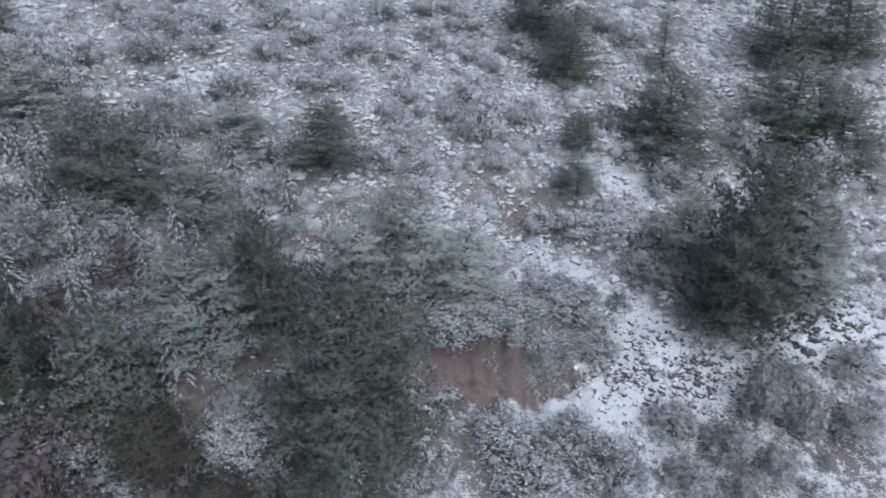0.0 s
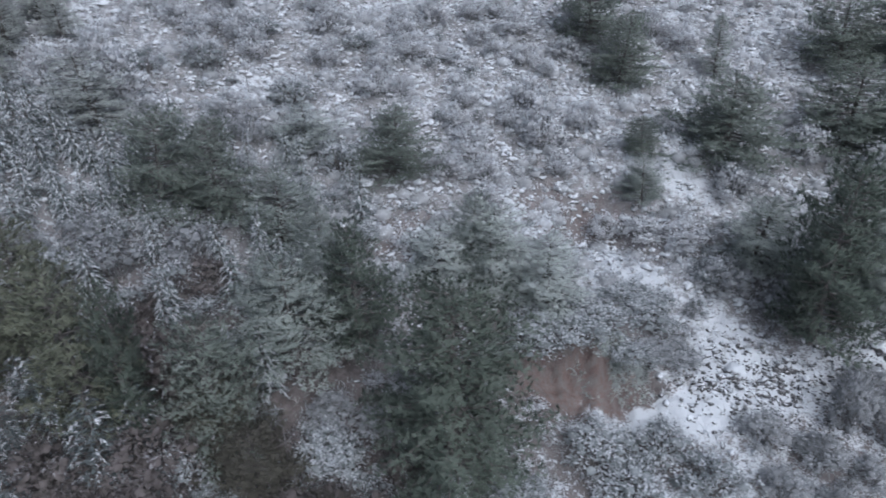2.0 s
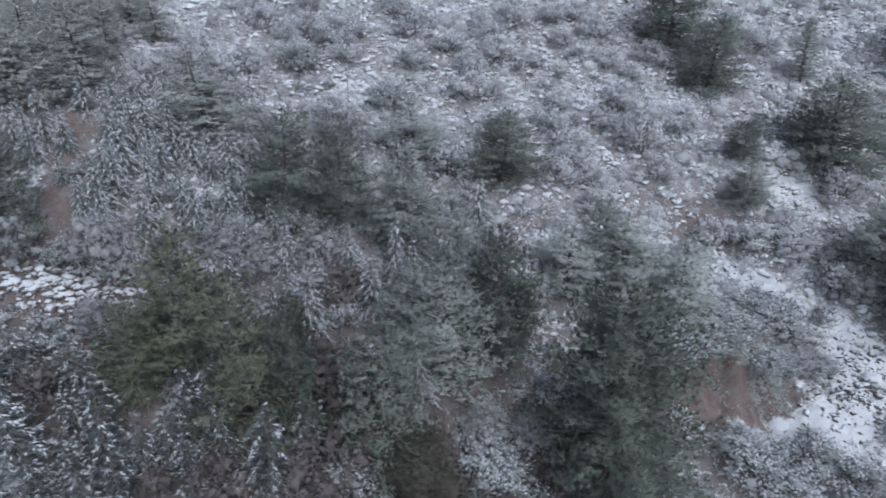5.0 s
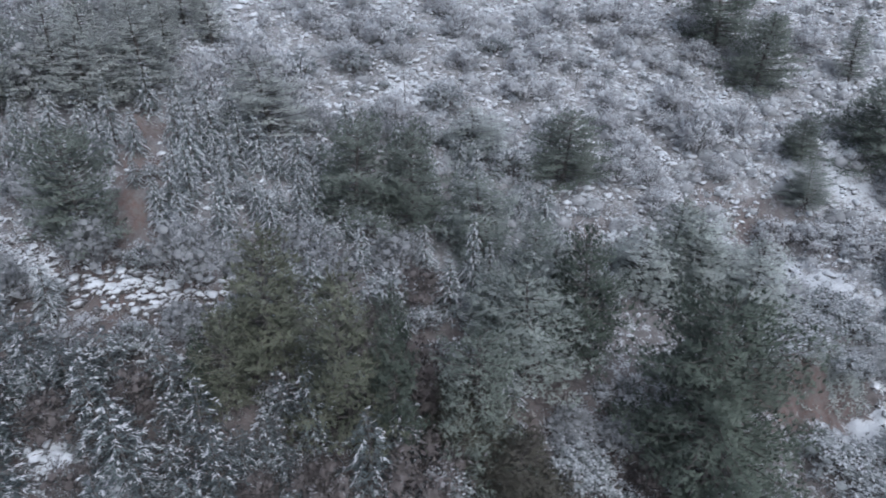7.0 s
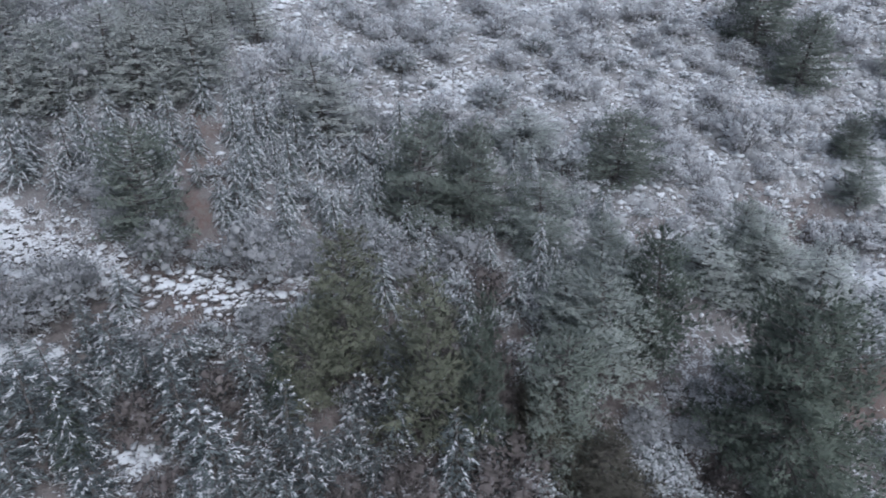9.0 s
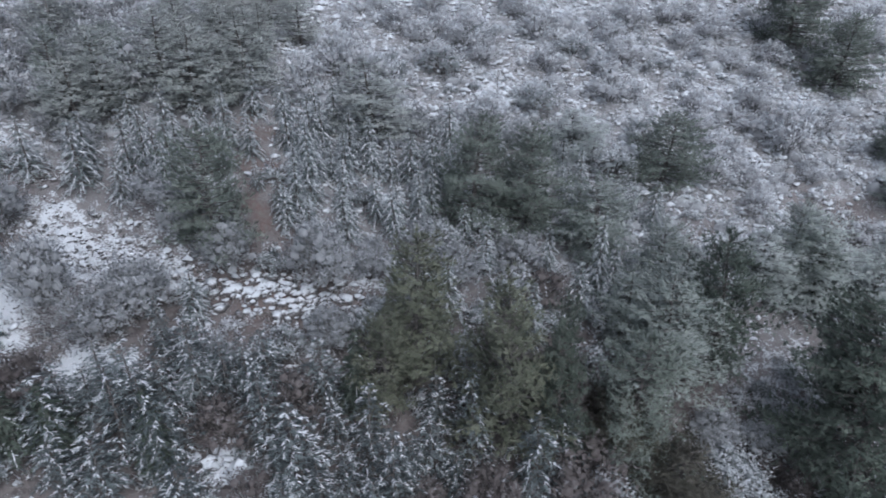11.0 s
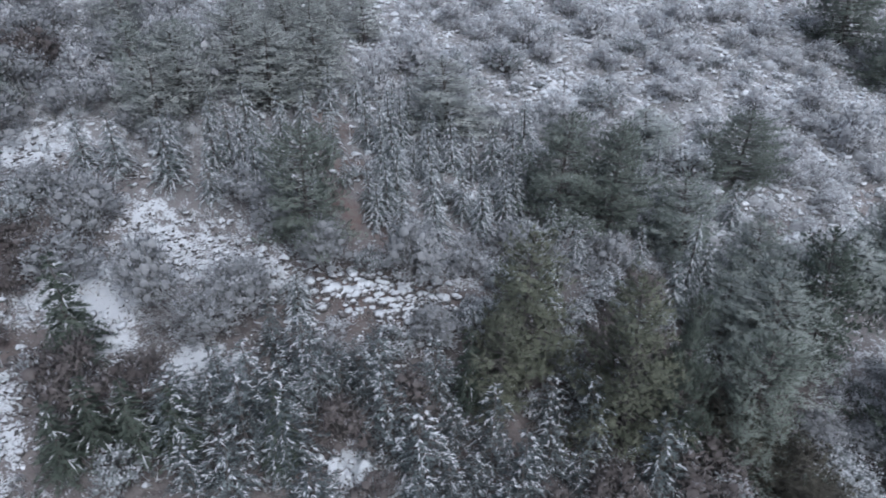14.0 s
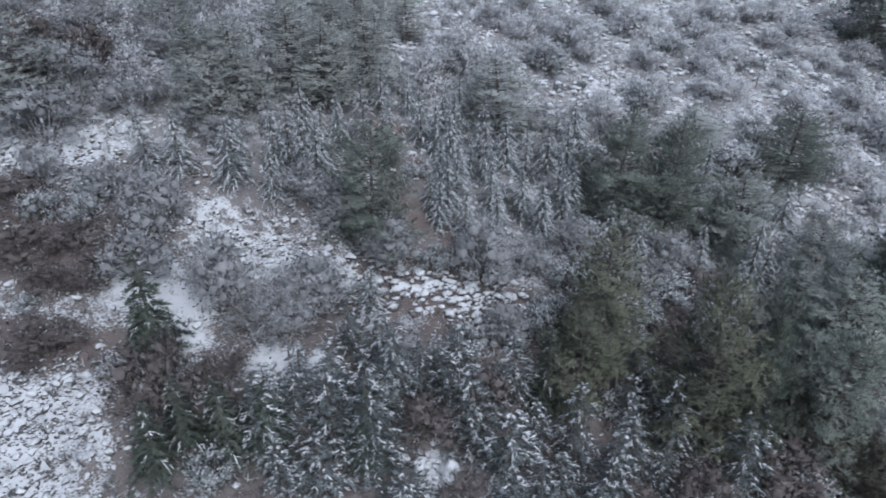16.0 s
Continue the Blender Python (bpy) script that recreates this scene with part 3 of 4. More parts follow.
def build_ground():
    xs = spread(((-46, -2.5, 0.17), (-2.5, 7, 0.10), (7, 28, 0.17)))
    ys = spread(((11, 20.6, 0.17), (20.6, 23.6, 0.09), (23.6, 50, 0.19), (50, 58, 0.2)))
    gx, gy = np.meshgrid(xs, ys)
    fx, fy = gx.ravel(), gy.ravel()
    z = land(fx, fy) + np.array([lumps(a, b) for a, b in zip(fx.tolist(), fy.tolist())])
    bare = np.full(len(fx), 0.44) + 0.22 * np.array([noise.noise((0.35 * a, 0.35 * b, 22.0)) for a, b in zip(fx.tolist(), fy.tolist())])
    bare += 0.12 * np.clip((fy - 26) / 4, 0, 1)
    bare += np.where(fx < -8, 0.04, 0.0) * np.where(fy < 31, 1.0, 0.3)
    red = np.full(len(fx), 0.15)
    for k, (x, y, h, w) in ((k, row) for k, rows in PLANTS.items() for row in rows):
        near = np.exp(-(((fx - x) / (0.55 * w)) ** 2) - ((fy - y) / (0.55 * w)) ** 2)
        bare += (0.30 if k in ("pine", "olive", "fir", "pale") else 0.12) * near
    wob = np.array([[noise.noise((0.9 * a, 0.9 * b, 9.0)), noise.noise((0.9 * a, 0.9 * b, 31.0))] for a, b in zip(fx.tolist(), fy.tolist())])
    wob2 = np.array([noise.noise((2.7 * a, 2.7 * b, 14.0)) for a, b in zip(fx.tolist(), fy.tolist())])
    wx, wy = fx + 1.2 * wob[:, 0] + 0.5 * wob2, fy + 0.9 * wob[:, 1] + 0.35 * wob2
    for a, r, x, y, p, q in BARE:
        near = np.exp(-(((wx - x) / p) ** 2) - ((wy - y) / q) ** 2)
        bare += a * near
        red += (r - red) * np.clip(near * 1.3, 0, 1)
    for a, x, y, p, q in OPEN:
        bare -= a * np.exp(-(((wx - x) / p) ** 2) - ((wy - y) / q) ** 2)
    w, h = len(xs), len(ys)
    i = (np.arange(h - 1)[:, None] * w + np.arange(w - 1)[None, :]).ravel()
    quads = np.stack([i, i + 1, i + w + 1, i + w], 1)
    me = bpy.data.meshes.new("ground")
    me.from_pydata(np.stack([fx, fy, z], 1).tolist(), [], quads.tolist())
    for key, values in (("bare", bare), ("red", red), ("heathy", np.clip((fy - 21) / 7, 0, 1) * np.clip(1.4 - red, 0, 1))):
        me.attributes.new(key, "FLOAT", "POINT").data.foreach_set("value", values.astype(np.float32))
    me.materials.append(GROUND)
    me.polygons.foreach_set("use_smooth", np.ones(len(quads), bool))
    return tagged(new("ground", me), "steep hillside under thin snow, with bare red earth and litter", "ground", kind="structure")


ground = build_ground()


# ---- plants: shapes ----
def unit(v):
    return v / np.maximum(np.linalg.norm(v, axis=-1, keepdims=True), 1e-9)


def leaf_mesh(name, points, ways, rime, mat, rng, count, length, width, fan, level=1.0, speck=0.10, bodies=()):
    """Sprays of narrow blades: at each point count of them, fanned out round its way. bodies: the dense inner masses of twigs under them."""
    p, d, f = (np.repeat(a, count, 0) for a in (points, ways, rime))
    n = len(p)
    d = unit((unit(d) + fan * rng.normal(size=(n, 3))) * np.array([1.0, 1.0, level]))
    # each blade turns its flat towards the way its tuft faces, so that tufts shade as rounded bodies
    face = unit(unit(np.repeat(ways, count, 0)) + np.array([0.0, 0.0, 0.35]) + 0.14 * rng.normal(size=(n, 3)))
    side = unit(np.cross(d, face + 0.25 * rng.normal(size=(n, 3)))) * (width * rng.uniform(0.6, 1.3, (n, 1)))
    tip = p + d * (length * rng.uniform(0.6, 1.25, (n, 1)))
    away = np.sum(np.cross(2 * side, tip - p + side) * face, 1, keepdims=True) < 0
    side = np.where(away, -side, side)
    verts = np.stack([p - side, p + side, tip], 1).reshape(-1, 3)
    f = np.clip(f + rng.normal(size=n) * speck + speck * d[:, 2], 0, 1.3)
    faces = np.arange(3 * n).reshape(-1, 3).tolist()
    verts, f, face, start = [verts], [np.repeat(f, 3)], [np.repeat(face, 3, 0)], 3 * n
    for v, tris, white, out in bodies:
        verts.append(v)
        faces.extend((tris + start).tolist())
        f.append(white)
        face.append(out)
        start += len(v)
    me = bpy.data.meshes.new(name)
    me.from_pydata(np.concatenate(verts).tolist(), [], faces)
    me.attributes.new("rime", "FLOAT", "POINT").data.foreach_set("value", np.concatenate(f).astype(np.float32))
    me.materials.append(mat)
    me.polygons.foreach_set("use_smooth", np.ones(len(faces), bool))
    me.normals_split_custom_set_from_vertices(np.concatenate(face).tolist())
    return me


def ball_form(level):
    bm = bmesh.new()
    bmesh.ops.create_icosphere(bm, subdivisions=level, radius=1.0)
    form = np.array([v.co for v in bm.verts]), np.array([[v.index for v in p.verts] for p in bm.faces])
    bm.free()
    return form


BALLS = {level: ball_form(level) for level in (1, 2)}


def body(centre, radii, level, white, seed, rough=0.5, lean=(0.0, 0.0, 0.2)):
    """A lumpy mass of twigs and leaves, too dense to see through: verts, triangles, rime and the way each vertex faces."""
    v, tris = BALLS[level]
    k = np.array([1 + rough * noise.noise(Vector(p * 1.7) + Vector((seed, 0, 0))) + 0.6 * rough * noise.noise(Vector(p * 4.1) + Vector((0, seed, 0))) for p in v])
    return np.asarray(centre) + v * k[:, None] * np.asarray(radii), tris, np.clip(white + 0.3 * v[:, 2], 0, 1.2), unit(v + 0.35 * (k - 1)[:, None] * v[:, [1, 2, 0]] + np.asarray(lean))


def tube(verts, faces, line, radii, sides=5):
    """A tapered limb along a line of points, added to verts and faces."""
    line = np.asarray(line, float)
    way = unit(np.gradient(line, axis=0))
    ref = np.array([0.31, 0.94, 0.11]) if abs(way[0][2]) > 0.6 else np.array([0.0, 0.1, 1.0])
    a = unit(np.cross(way, ref))
    b = np.cross(way, a)
    start = len(verts)
    for p, r, u, v in zip(line, radii, a, b):
        for k in range(sides):
            t = 2 * math.pi * k / sides
            verts.append(tuple(p + r * (math.cos(t) * u + math.sin(t) * v)))
    for i in range(len(line) - 1):
        for k in range(sides):
            j = start + i * sides
            faces.append((j + k, j + (k + 1) % sides, j + sides + (k + 1) % sides, j + sides + k))
    faces.append(tuple(start + (len(line) - 1) * sides + k for k in range(sides)))


def solid(name, verts, faces, mat, smooth=True):
    me = bpy.data.meshes.new(name)
    me.from_pydata([tuple(v) for v in verts], [], faces)
    me.materials.append(mat)
    if smooth:
        me.polygons.foreach_set("use_smooth", np.ones(len(faces), bool))
    return me


def thing(name, parts):
    """An Empty at the foot of a thing, with its parts under it."""
    root = new(name)
    root.empty_display_size = 0.3
    for part_name, me in parts:
        part = new(part_name, me)
        part.parent = root
        if part_name == "crown":
            crown = part
        if part_name == "snow_load":
            part.parent = crown
            tagged(part, "fresh white snow lying along the boughs", kind="stuff")
        if part_name == "branchwork":
            tagged(part, kind="stuff")
    return root


def pine_shape(seed, needles, h=6.0, r=2.0, slim=1.0, bare_foot=0.10, droop=0.0, limbs=92, fine=10, blade=0.21):
    """A pine: bent tapered trunk, rising boughs with side twigs in a flat fan, and brush-like needle tufts at the twigs' ends."""
    rng = np.random.default_rng(seed)
    lean = rng.normal(size=2) * 0.14
    trunk = lambda s: np.array([lean[0] * s + 0.08 * math.sin(3 * s + seed), lean[1] * s + 0.07 * math.cos(4 * s), h * s * 0.975])
    tv, tf, bv, bf = [], [], [], []
    s_line = np.linspace(-0.04, 1, 9)
    tube(tv, tf, [trunk(s) for s in s_line], [0.11 * (1 - 0.95 * max(s, 0)) * h / 6 + 0.01 for s in s_line], 7)
    points, ways, rime = [], [], []
    phase = rng.uniform(0, 6.28, 3)

    def tuft(at, way, white):
        points.append(at)
        ways.append(way)
        rime.append(white)

    for k in range(limbs):
        s = bare_foot + (0.97 - bare_foot) * ((k + rng.uniform(0, 0.9)) / limbs)
        turn = k * 2.39996 + rng.normal() * 0.30
        # the crown bulges and thins round about and up the trunk, which leaves bays in its outline
        bulge = 1 + 0.22 * math.sin(2 * turn + phase[0] + 5 * s) + 0.16 * math.sin(3 * turn + phase[1] - 9 * s) + 0.14 * math.sin(17 * s + phase[2])
        full = (1 - s) ** 0.58 * (1 - 0.30 * math.exp(-((s - bare_foot) / 0.10))) + 0.13
        reach = r * slim * full * bulge * rng.uniform(0.72, 1.12)
        out = np.array([math.cos(turn), math.sin(turn), 0.0])
        across = np.array([-out[1], out[0], 0.0])
        rise = 0.02 + 0.55 * s - droop + rng.normal() * 0.06
        lie = lambda q: trunk(s) + out * reach * q + np.array([0, 0, reach * (rise * q * q - 0.06 * q)])
        tube(bv, bf, [lie(q) for q in (0, 0.35, 0.7, 1.0)], [0.035 * (1 - s) + 0.016, 0.028 * (1 - s) + 0.012, 0.012, 0.004], 4)
        # frost increases up the crown, partly as a faint top light in the colour
        frost = 0.30 + 0.20 * s + rng.normal() * 0.10
        steps = max(2, int(round(0.78 * reach / 0.22)))
        for c in range(steps):
            q = 0.22 + 0.78 * (c + rng.uniform(0.3, 0.9)) / steps
            at = lie(q)
            tuft(at + rng.normal(size=3) * np.array([0.05, 0.05, 0.08]) + np.array([0, 0, 0.04]), 0.7 * out + np.array([0, 0, 0.55]), frost)
            span = (0.42 * (1.08 - q) + 0.10) * min(reach, 1.6)
            for hand in (-1.0, 1.0):
                twig = unit(across * hand + 0.75 * out + np.array([0, 0, 0.10]))
                for e in range(max(1, int(round(span / 0.22)))):
                    far = min(span, 0.14 + 0.21 * e) * rng.uniform(0.8, 1.15)
                    tuft(at + twig * far + rng.normal(size=3) * np.array([0.05, 0.05, 0.09]), 0.7 * twig + np.array([0, 0, 0.7]), frost + rng.normal() * 0.06)
    for e in range(12):
        tuft(trunk(0.90 + 0.012 * e) + rng.normal(size=3) * 0.05, np.array([rng.normal() * 0.4, rng.normal() * 0.4, 1.0]), 0.4)
    crown = leaf_mesh("crown", np.array(points), np.array(ways), np.clip(rime, 0, 1), needles, rng, fine, blade, 0.0172, 0.62, 1.0, 0.05)
    return [("trunk", solid("trunk", tv, tf, BARK)), ("branchwork", solid("branchwork", bv, bf, BARK)), ("crown", crown)], h, 1.60 * r * slim


def fir_shape(seed, h=3.0, r=1.0, load=1.0, bushy=False, needles=None, thick=1.0):
    """A young fir: tiers of drooping boughs with flat sprays, dark beneath, and snow lying along the top of most of them."""
    rng = np.random.default_rng(seed)
    tv, tf, bv, bf, sv, sf = [], [], [], [], [], []
    tube(tv, tf, [(0, 0, -0.15), (0.02, 0, h * 0.4), (0, 0.02, h * 0.8), (0, 0, h)], [0.06, 0.045, 0.02, 0.006], 6)
    points, ways, rime = [], [], []
    levels = 9 if bushy else 11
    for lv in range(levels):
        s = 0.05 + 0.90 * lv / (levels - 1)
        count = 8 if s < 0.45 else 6 if s < 0.8 else 4
        for k in range(count):
            turn = 2 * math.pi * (k + 0.5 * (lv % 2) + rng.uniform(-0.25, 0.25)) / count
            reach = r * ((1 - s) ** (0.55 if bushy else 0.9) + 0.07) * (rng.uniform(0.55, 1.25) if bushy else rng.uniform(0.62, 1.08))
            out = np.array([math.cos(turn), math.sin(turn), 0.0])
            across = np.array([-out[1], out[0], 0.0])
            foot = np.array([0, 0, h * (s + rng.uniform(-0.025, 0.025))])
            fall = rng.uniform(0.05, 0.60) if bushy else rng.uniform(0.25, 0.55)
            lie = lambda q: foot + out * reach * q + np.array([0, 0, reach * (0.28 * q - (0.28 + fall) * q * q)])
            tube(bv, bf, [lie(0), lie(0.5), lie(1)], [0.016, 0.010, 0.003], 3)
            n = max(6, int(thick * reach / 0.034))
            q = rng.uniform(0.15, 1.02, n)
            at = foot + out * (reach * q)[:, None] + np.stack([0 * q, 0 * q, reach * (0.28 * q - (0.28 + fall) * q * q)], 1)
            hand = np.where(rng.random(n) < 0.5, -1.0, 1.0)
            wide = (0.26 * reach * (1.1 - q) * rng.random(n))[:, None]
            points.append(at + across * hand[:, None] * wide + rng.normal(size=(n, 3)) * 0.012)
            ways.append(out * 0.9 + across * hand[:, None] * 0.7 + np.array([0, 0, 0.05]))
            white = rng.random() < (0.62 if bushy else 0.88) * load
            rime.append(np.clip((0.45 if white else 0.18) * np.clip(q * 1.6, 0, 1) + rng.normal(size=n) * 0.05, 0, 1.2))
            if white and reach > 0.10:
                lift = np.array([0, 0, 0.025])
                fat = rng.uniform(0.016, 0.031) * (1.05 if bushy else 1.0)
                if not bushy:
                    first = rng.uniform(0.35, 0.62)
                    tube(sv, sf, [lie(first) + lift, lie(first + 0.5 * (1.04 - first)) + 1.3 * lift, lie(1.04)], [0.008, fat, 0.007], 4)
                for a in rng.uniform(0.42, 0.98, 6 if bushy else 2):
                    start = lie(a) + 0.8 * lift
                    way = unit(out * 0.75 + across * rng.uniform(-1.0, 1.0) + np.array([0, 0, rng.uniform(-0.6, 0.15)]))
                    long = rng.uniform(0.10, 0.20) if bushy else rng.uniform(0.5, 0.9) * 0.36 * (1.15 - a) * reach + 0.07
                    tube(sv, sf, [start, start + way * 0.5 * long + 0.5 * lift, start + way * long - 0.4 * lift], [0.006, 0.8 * fat, 0.005], 3)
    crown = leaf_mesh("crown", np.concatenate(points), np.concatenate(ways), np.concatenate(rime), needles or (NEEDLES_LADEN if bushy else NEEDLES_FIR), rng, 3, 0.14, 0.0158, 0.45, 0.6, 0.03)
    return [("trunk", solid("trunk", tv, tf, BARK)), ("branchwork", solid("branchwork", bv, bf, BARK)), ("crown", crown), ("snow_load", solid("snow_load", sv, sf, SNOW_MAT))], h, 2 * r


def shrub_shape(seed, leaves, bark, h=1.6, r=1.1, blade=(0.10, 0.022), sprays=950, airy=0.0, twigs=1, lobes=22, speck=0.05, core=0.30):
    """A many-stemmed shrub: stems from one foot, and a lobed, uneven crown of small blades."""
    rng = np.random.default_rng(seed)
    bv, bf = [], []
    points, ways, rime, bodies = [], [], [], []
    each = sprays // lobes
    for k in range(lobes):
        turn = k * 2.39996 + rng.normal() * 0.3
        far = math.sqrt((k + 0.5) / lobes) * r * 0.80
        high = h * (0.84 - 0.62 * (far / r) ** 1.8) * rng.uniform(0.8, 1.1)
        high *= 1.0 if k % 3 else 0.55
        top = np.array([far * math.cos(turn), far * math.sin(turn), high])
        foot = np.array([0.12 * math.cos(turn), 0.12 * math.sin(turn), -0.15])
        bend = foot * 0.4 + top * 0.5 + np.array([0, 0, 0.1 * h])
        tube(bv, bf, [foot, bend, top], [0.028, 0.018, 0.006], 4)
        for _ in range(twigs):
            twig = top + rng.normal(size=3) * np.array([0.24, 0.24, 0.14]) * r
            tube(bv, bf, [bend, (bend + twig) / 2 + rng.normal(size=3) * 0.05, twig], [0.012, 0.008, 0.003], 3)
        size = r * rng.uniform(0.22, 0.50)
        dome = unit(top * np.array([1.0, 1.0, 0.7]) / r + np.array([0, 0, 0.35]))
        ball = unit(rng.normal(size=(each, 3))) * (rng.random((each, 1)) ** (0.40 + airy) * rng.uniform(0.75, 1.50, (each, 1)))
        points.append(top + ball * np.array([size, size, size * 0.85]) - np.array([0, 0, 0.15 * size]))
        ways.append(0.75 * unit(ball) + 0.9 * dome + np.array([0, 0, 0.2]))
        # rime gathers on each lobe's top, and this also shades its form
        white = 0.30 + rng.normal() * 0.10
        rime.append(np.clip(white + 0.55 * ball[:, 2], 0, 1))
        if core:
            # the core's rime is cut so that it reads as shadow between blades
            bodies.append(body(top - np.array([0, 0, 0.15 * size]), (core * size, core * size, 0.85 * core * size), 1, white - 0.42, seed + 3.7 * k, 0.3, dome))
    crown = leaf_mesh("crown", np.concatenate(points), np.concatenate(ways), np.concatenate(rime), leaves, rng, 3, blade[0], 1.18 * blade[1], 0.9, 1.0, speck, bodies)
    return [("branchwork", solid("branchwork", bv, bf, bark)), ("crown", crown)], h, 2 * r


KINDS = {
    "pine": ("pine_tree", [lambda s=s: pine_shape(s, NEEDLES_DARK, r=2.0 + 0.2 * (s % 3)) for s in (3, 14, 27, 31)]),
    "olive": ("pine_tree", [lambda s=s: pine_shape(s, NEEDLES_OLIVE, r=1.7) for s in (41, 52)]),
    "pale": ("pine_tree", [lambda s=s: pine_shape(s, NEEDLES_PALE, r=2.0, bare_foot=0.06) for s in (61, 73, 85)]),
    "mid": ("pine_tree", [lambda s=s: pine_shape(s, NEEDLES_MID, r=2.0 + 0.2 * (s % 3)) for s in (111, 124, 137)]),
    "dim": ("pine_tree", [lambda s=s: pine_shape(s, NEEDLES_DIM, r=2.0 + 0.2 * (s % 3), bare_foot=0.05) for s in (115, 128, 139)]),
    "dome": ("shrub", [lambda s=s: shrub_shape(s, TWIGS_GREY, BARK_GREY, h=2.2, r=1.2, blade=(0.10, 0.017), sprays=2200, airy=0.1, twigs=3, lobes=44, speck=0.03, core=0.3) for s in (181, 182, 183)]),
    "bare": ("shrub", [lambda s=s: shrub_shape(s, TWIGS_GREY, BARK_GREY, h=1.7, r=1.3, blade=(0.20, 0.007), sprays=700, airy=0.3, twigs=14, core=0) for s in (151, 152)]),
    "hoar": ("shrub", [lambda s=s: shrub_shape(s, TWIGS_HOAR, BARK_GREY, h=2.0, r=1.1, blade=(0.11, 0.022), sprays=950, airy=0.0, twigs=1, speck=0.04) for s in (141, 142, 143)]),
    "broad": ("pine_tree", [lambda: pine_shape(107, NEEDLES_DARK, h=6.8, r=3.0, bare_foot=0.0, limbs=180, blade=0.17)]),
    "dun": ("pine_tree", [lambda s=s: pine_shape(s, NEEDLES_DUN, h=4.5, r=1.9, bare_foot=0.04) for s in (171, 172)]),
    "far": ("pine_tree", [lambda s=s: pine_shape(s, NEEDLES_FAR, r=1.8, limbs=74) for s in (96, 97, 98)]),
    "darkfir": ("fir_tree", [lambda: fir_shape(88, r=1.0, load=0.2, needles=NEEDLES_DARK, thick=2.4)]),
    "laden": ("fir_tree", [lambda s=s: fir_shape(s, r=1.15, load=1.05, bushy=True) for s in (58, 59, 60, 66)]),
    "slim": ("pine_tree", [lambda s=s: pine_shape(s, NEEDLES_MID, r=1.4, slim=0.8) for s in (91,)]),
    "fir": ("fir_tree", [lambda s=s: fir_shape(s, load=0.7 + 0.12 * (s % 4)) for s in (5, 18, 23, 34, 47)]),
    "rime": ("shrub", [lambda s=s: shrub_shape(s, LEAVES_RIME, BARK, blade=(0.095, 0.021), sprays=900) for s in (4, 12, 25, 39)]),
    "bush": ("shrub", [lambda s=s: shrub_shape(s, TWIGS_GREY, BARK_GREY, h=2.0, r=1.1, blade=(0.11, 0.021), sprays=1000, airy=0.0, twigs=1, speck=0.04) for s in (7, 16, 29)]),
    "brown": ("shrub", [lambda s=s: shrub_shape(s, LEAVES_BROWN, BARK, h=1.8, r=1.2, blade=(0.11, 0.020), sprays=1200, airy=0.15, twigs=2) for s in (8, 19, 33)]),
}
LABELS = {
    "pine": ("tall dark green pine with a dense crown", "dark green pine dusted with snow on a hillside"),
    "olive": ("tall olive green pine with a ragged crown", "olive green pine dusted with snow"),
    "pale": ("grey-green pine frosted with rime", "small grey-green pine frosted with rime"),
    "mid": ("pale grey-green pine dusted with snow, lightened for haze", "small grey-green pine dusted with snow, lightened for haze"),
    "dim": ("grey-green pine with a full crown, lightly dusted with snow", "small grey-green pine lightly dusted with snow"),
    "dome": ("rounded grey shrub of dense frosted twigs", "low rounded grey shrub of dense frosted twigs"),
    "bare": ("leafless shrub with a tangle of pale branches", "low leafless shrub with pale branches"),
    "hoar": ("bare shrub hoary with rime on the slope, paled for haze", "low bare shrub hoary with rime, paled for haze"),
    "broad": ("broad dark green pine with boughs to the ground", "broad dark green pine"),
    "dun": ("dark brownish-green pine with a ragged crown", "low dark brownish-green pine"),
    "far": ("grey-green pine on the upper slope, its needles paled for haze", "grey-green pine on the upper slope, its needles paled for haze"),
    "darkfir": ("dark green fir with a pointed crown and little snow", "dark green fir with little snow"),
    "laden": ("bushy conifer with boughs bent under snow", "bushy young conifer with boughs bent under snow"),
    "slim": ("slender grey-green conifer on the upper slope", "slender grey-green conifer on the upper slope"),
    "fir": ("fir with snow lying on drooping boughs", "young fir with snow lying on drooping boughs"),
    "rime": ("rounded evergreen shrub white with rime", "low evergreen shrub white with rime"),
    "bush": ("bare grey twiggy shrub with frosted tips", "low bare grey shrub with frosted tips"),
    "brown": ("brown shrub with withered leaves and little snow", "low brown shrub with withered leaves"),
}
GROUPS = {"pine_tree": "pines on the hillside", "fir_tree": "young firs on the hillside", "shrub": "shrubs on the hillside"}
rng_place = random.Random(11)
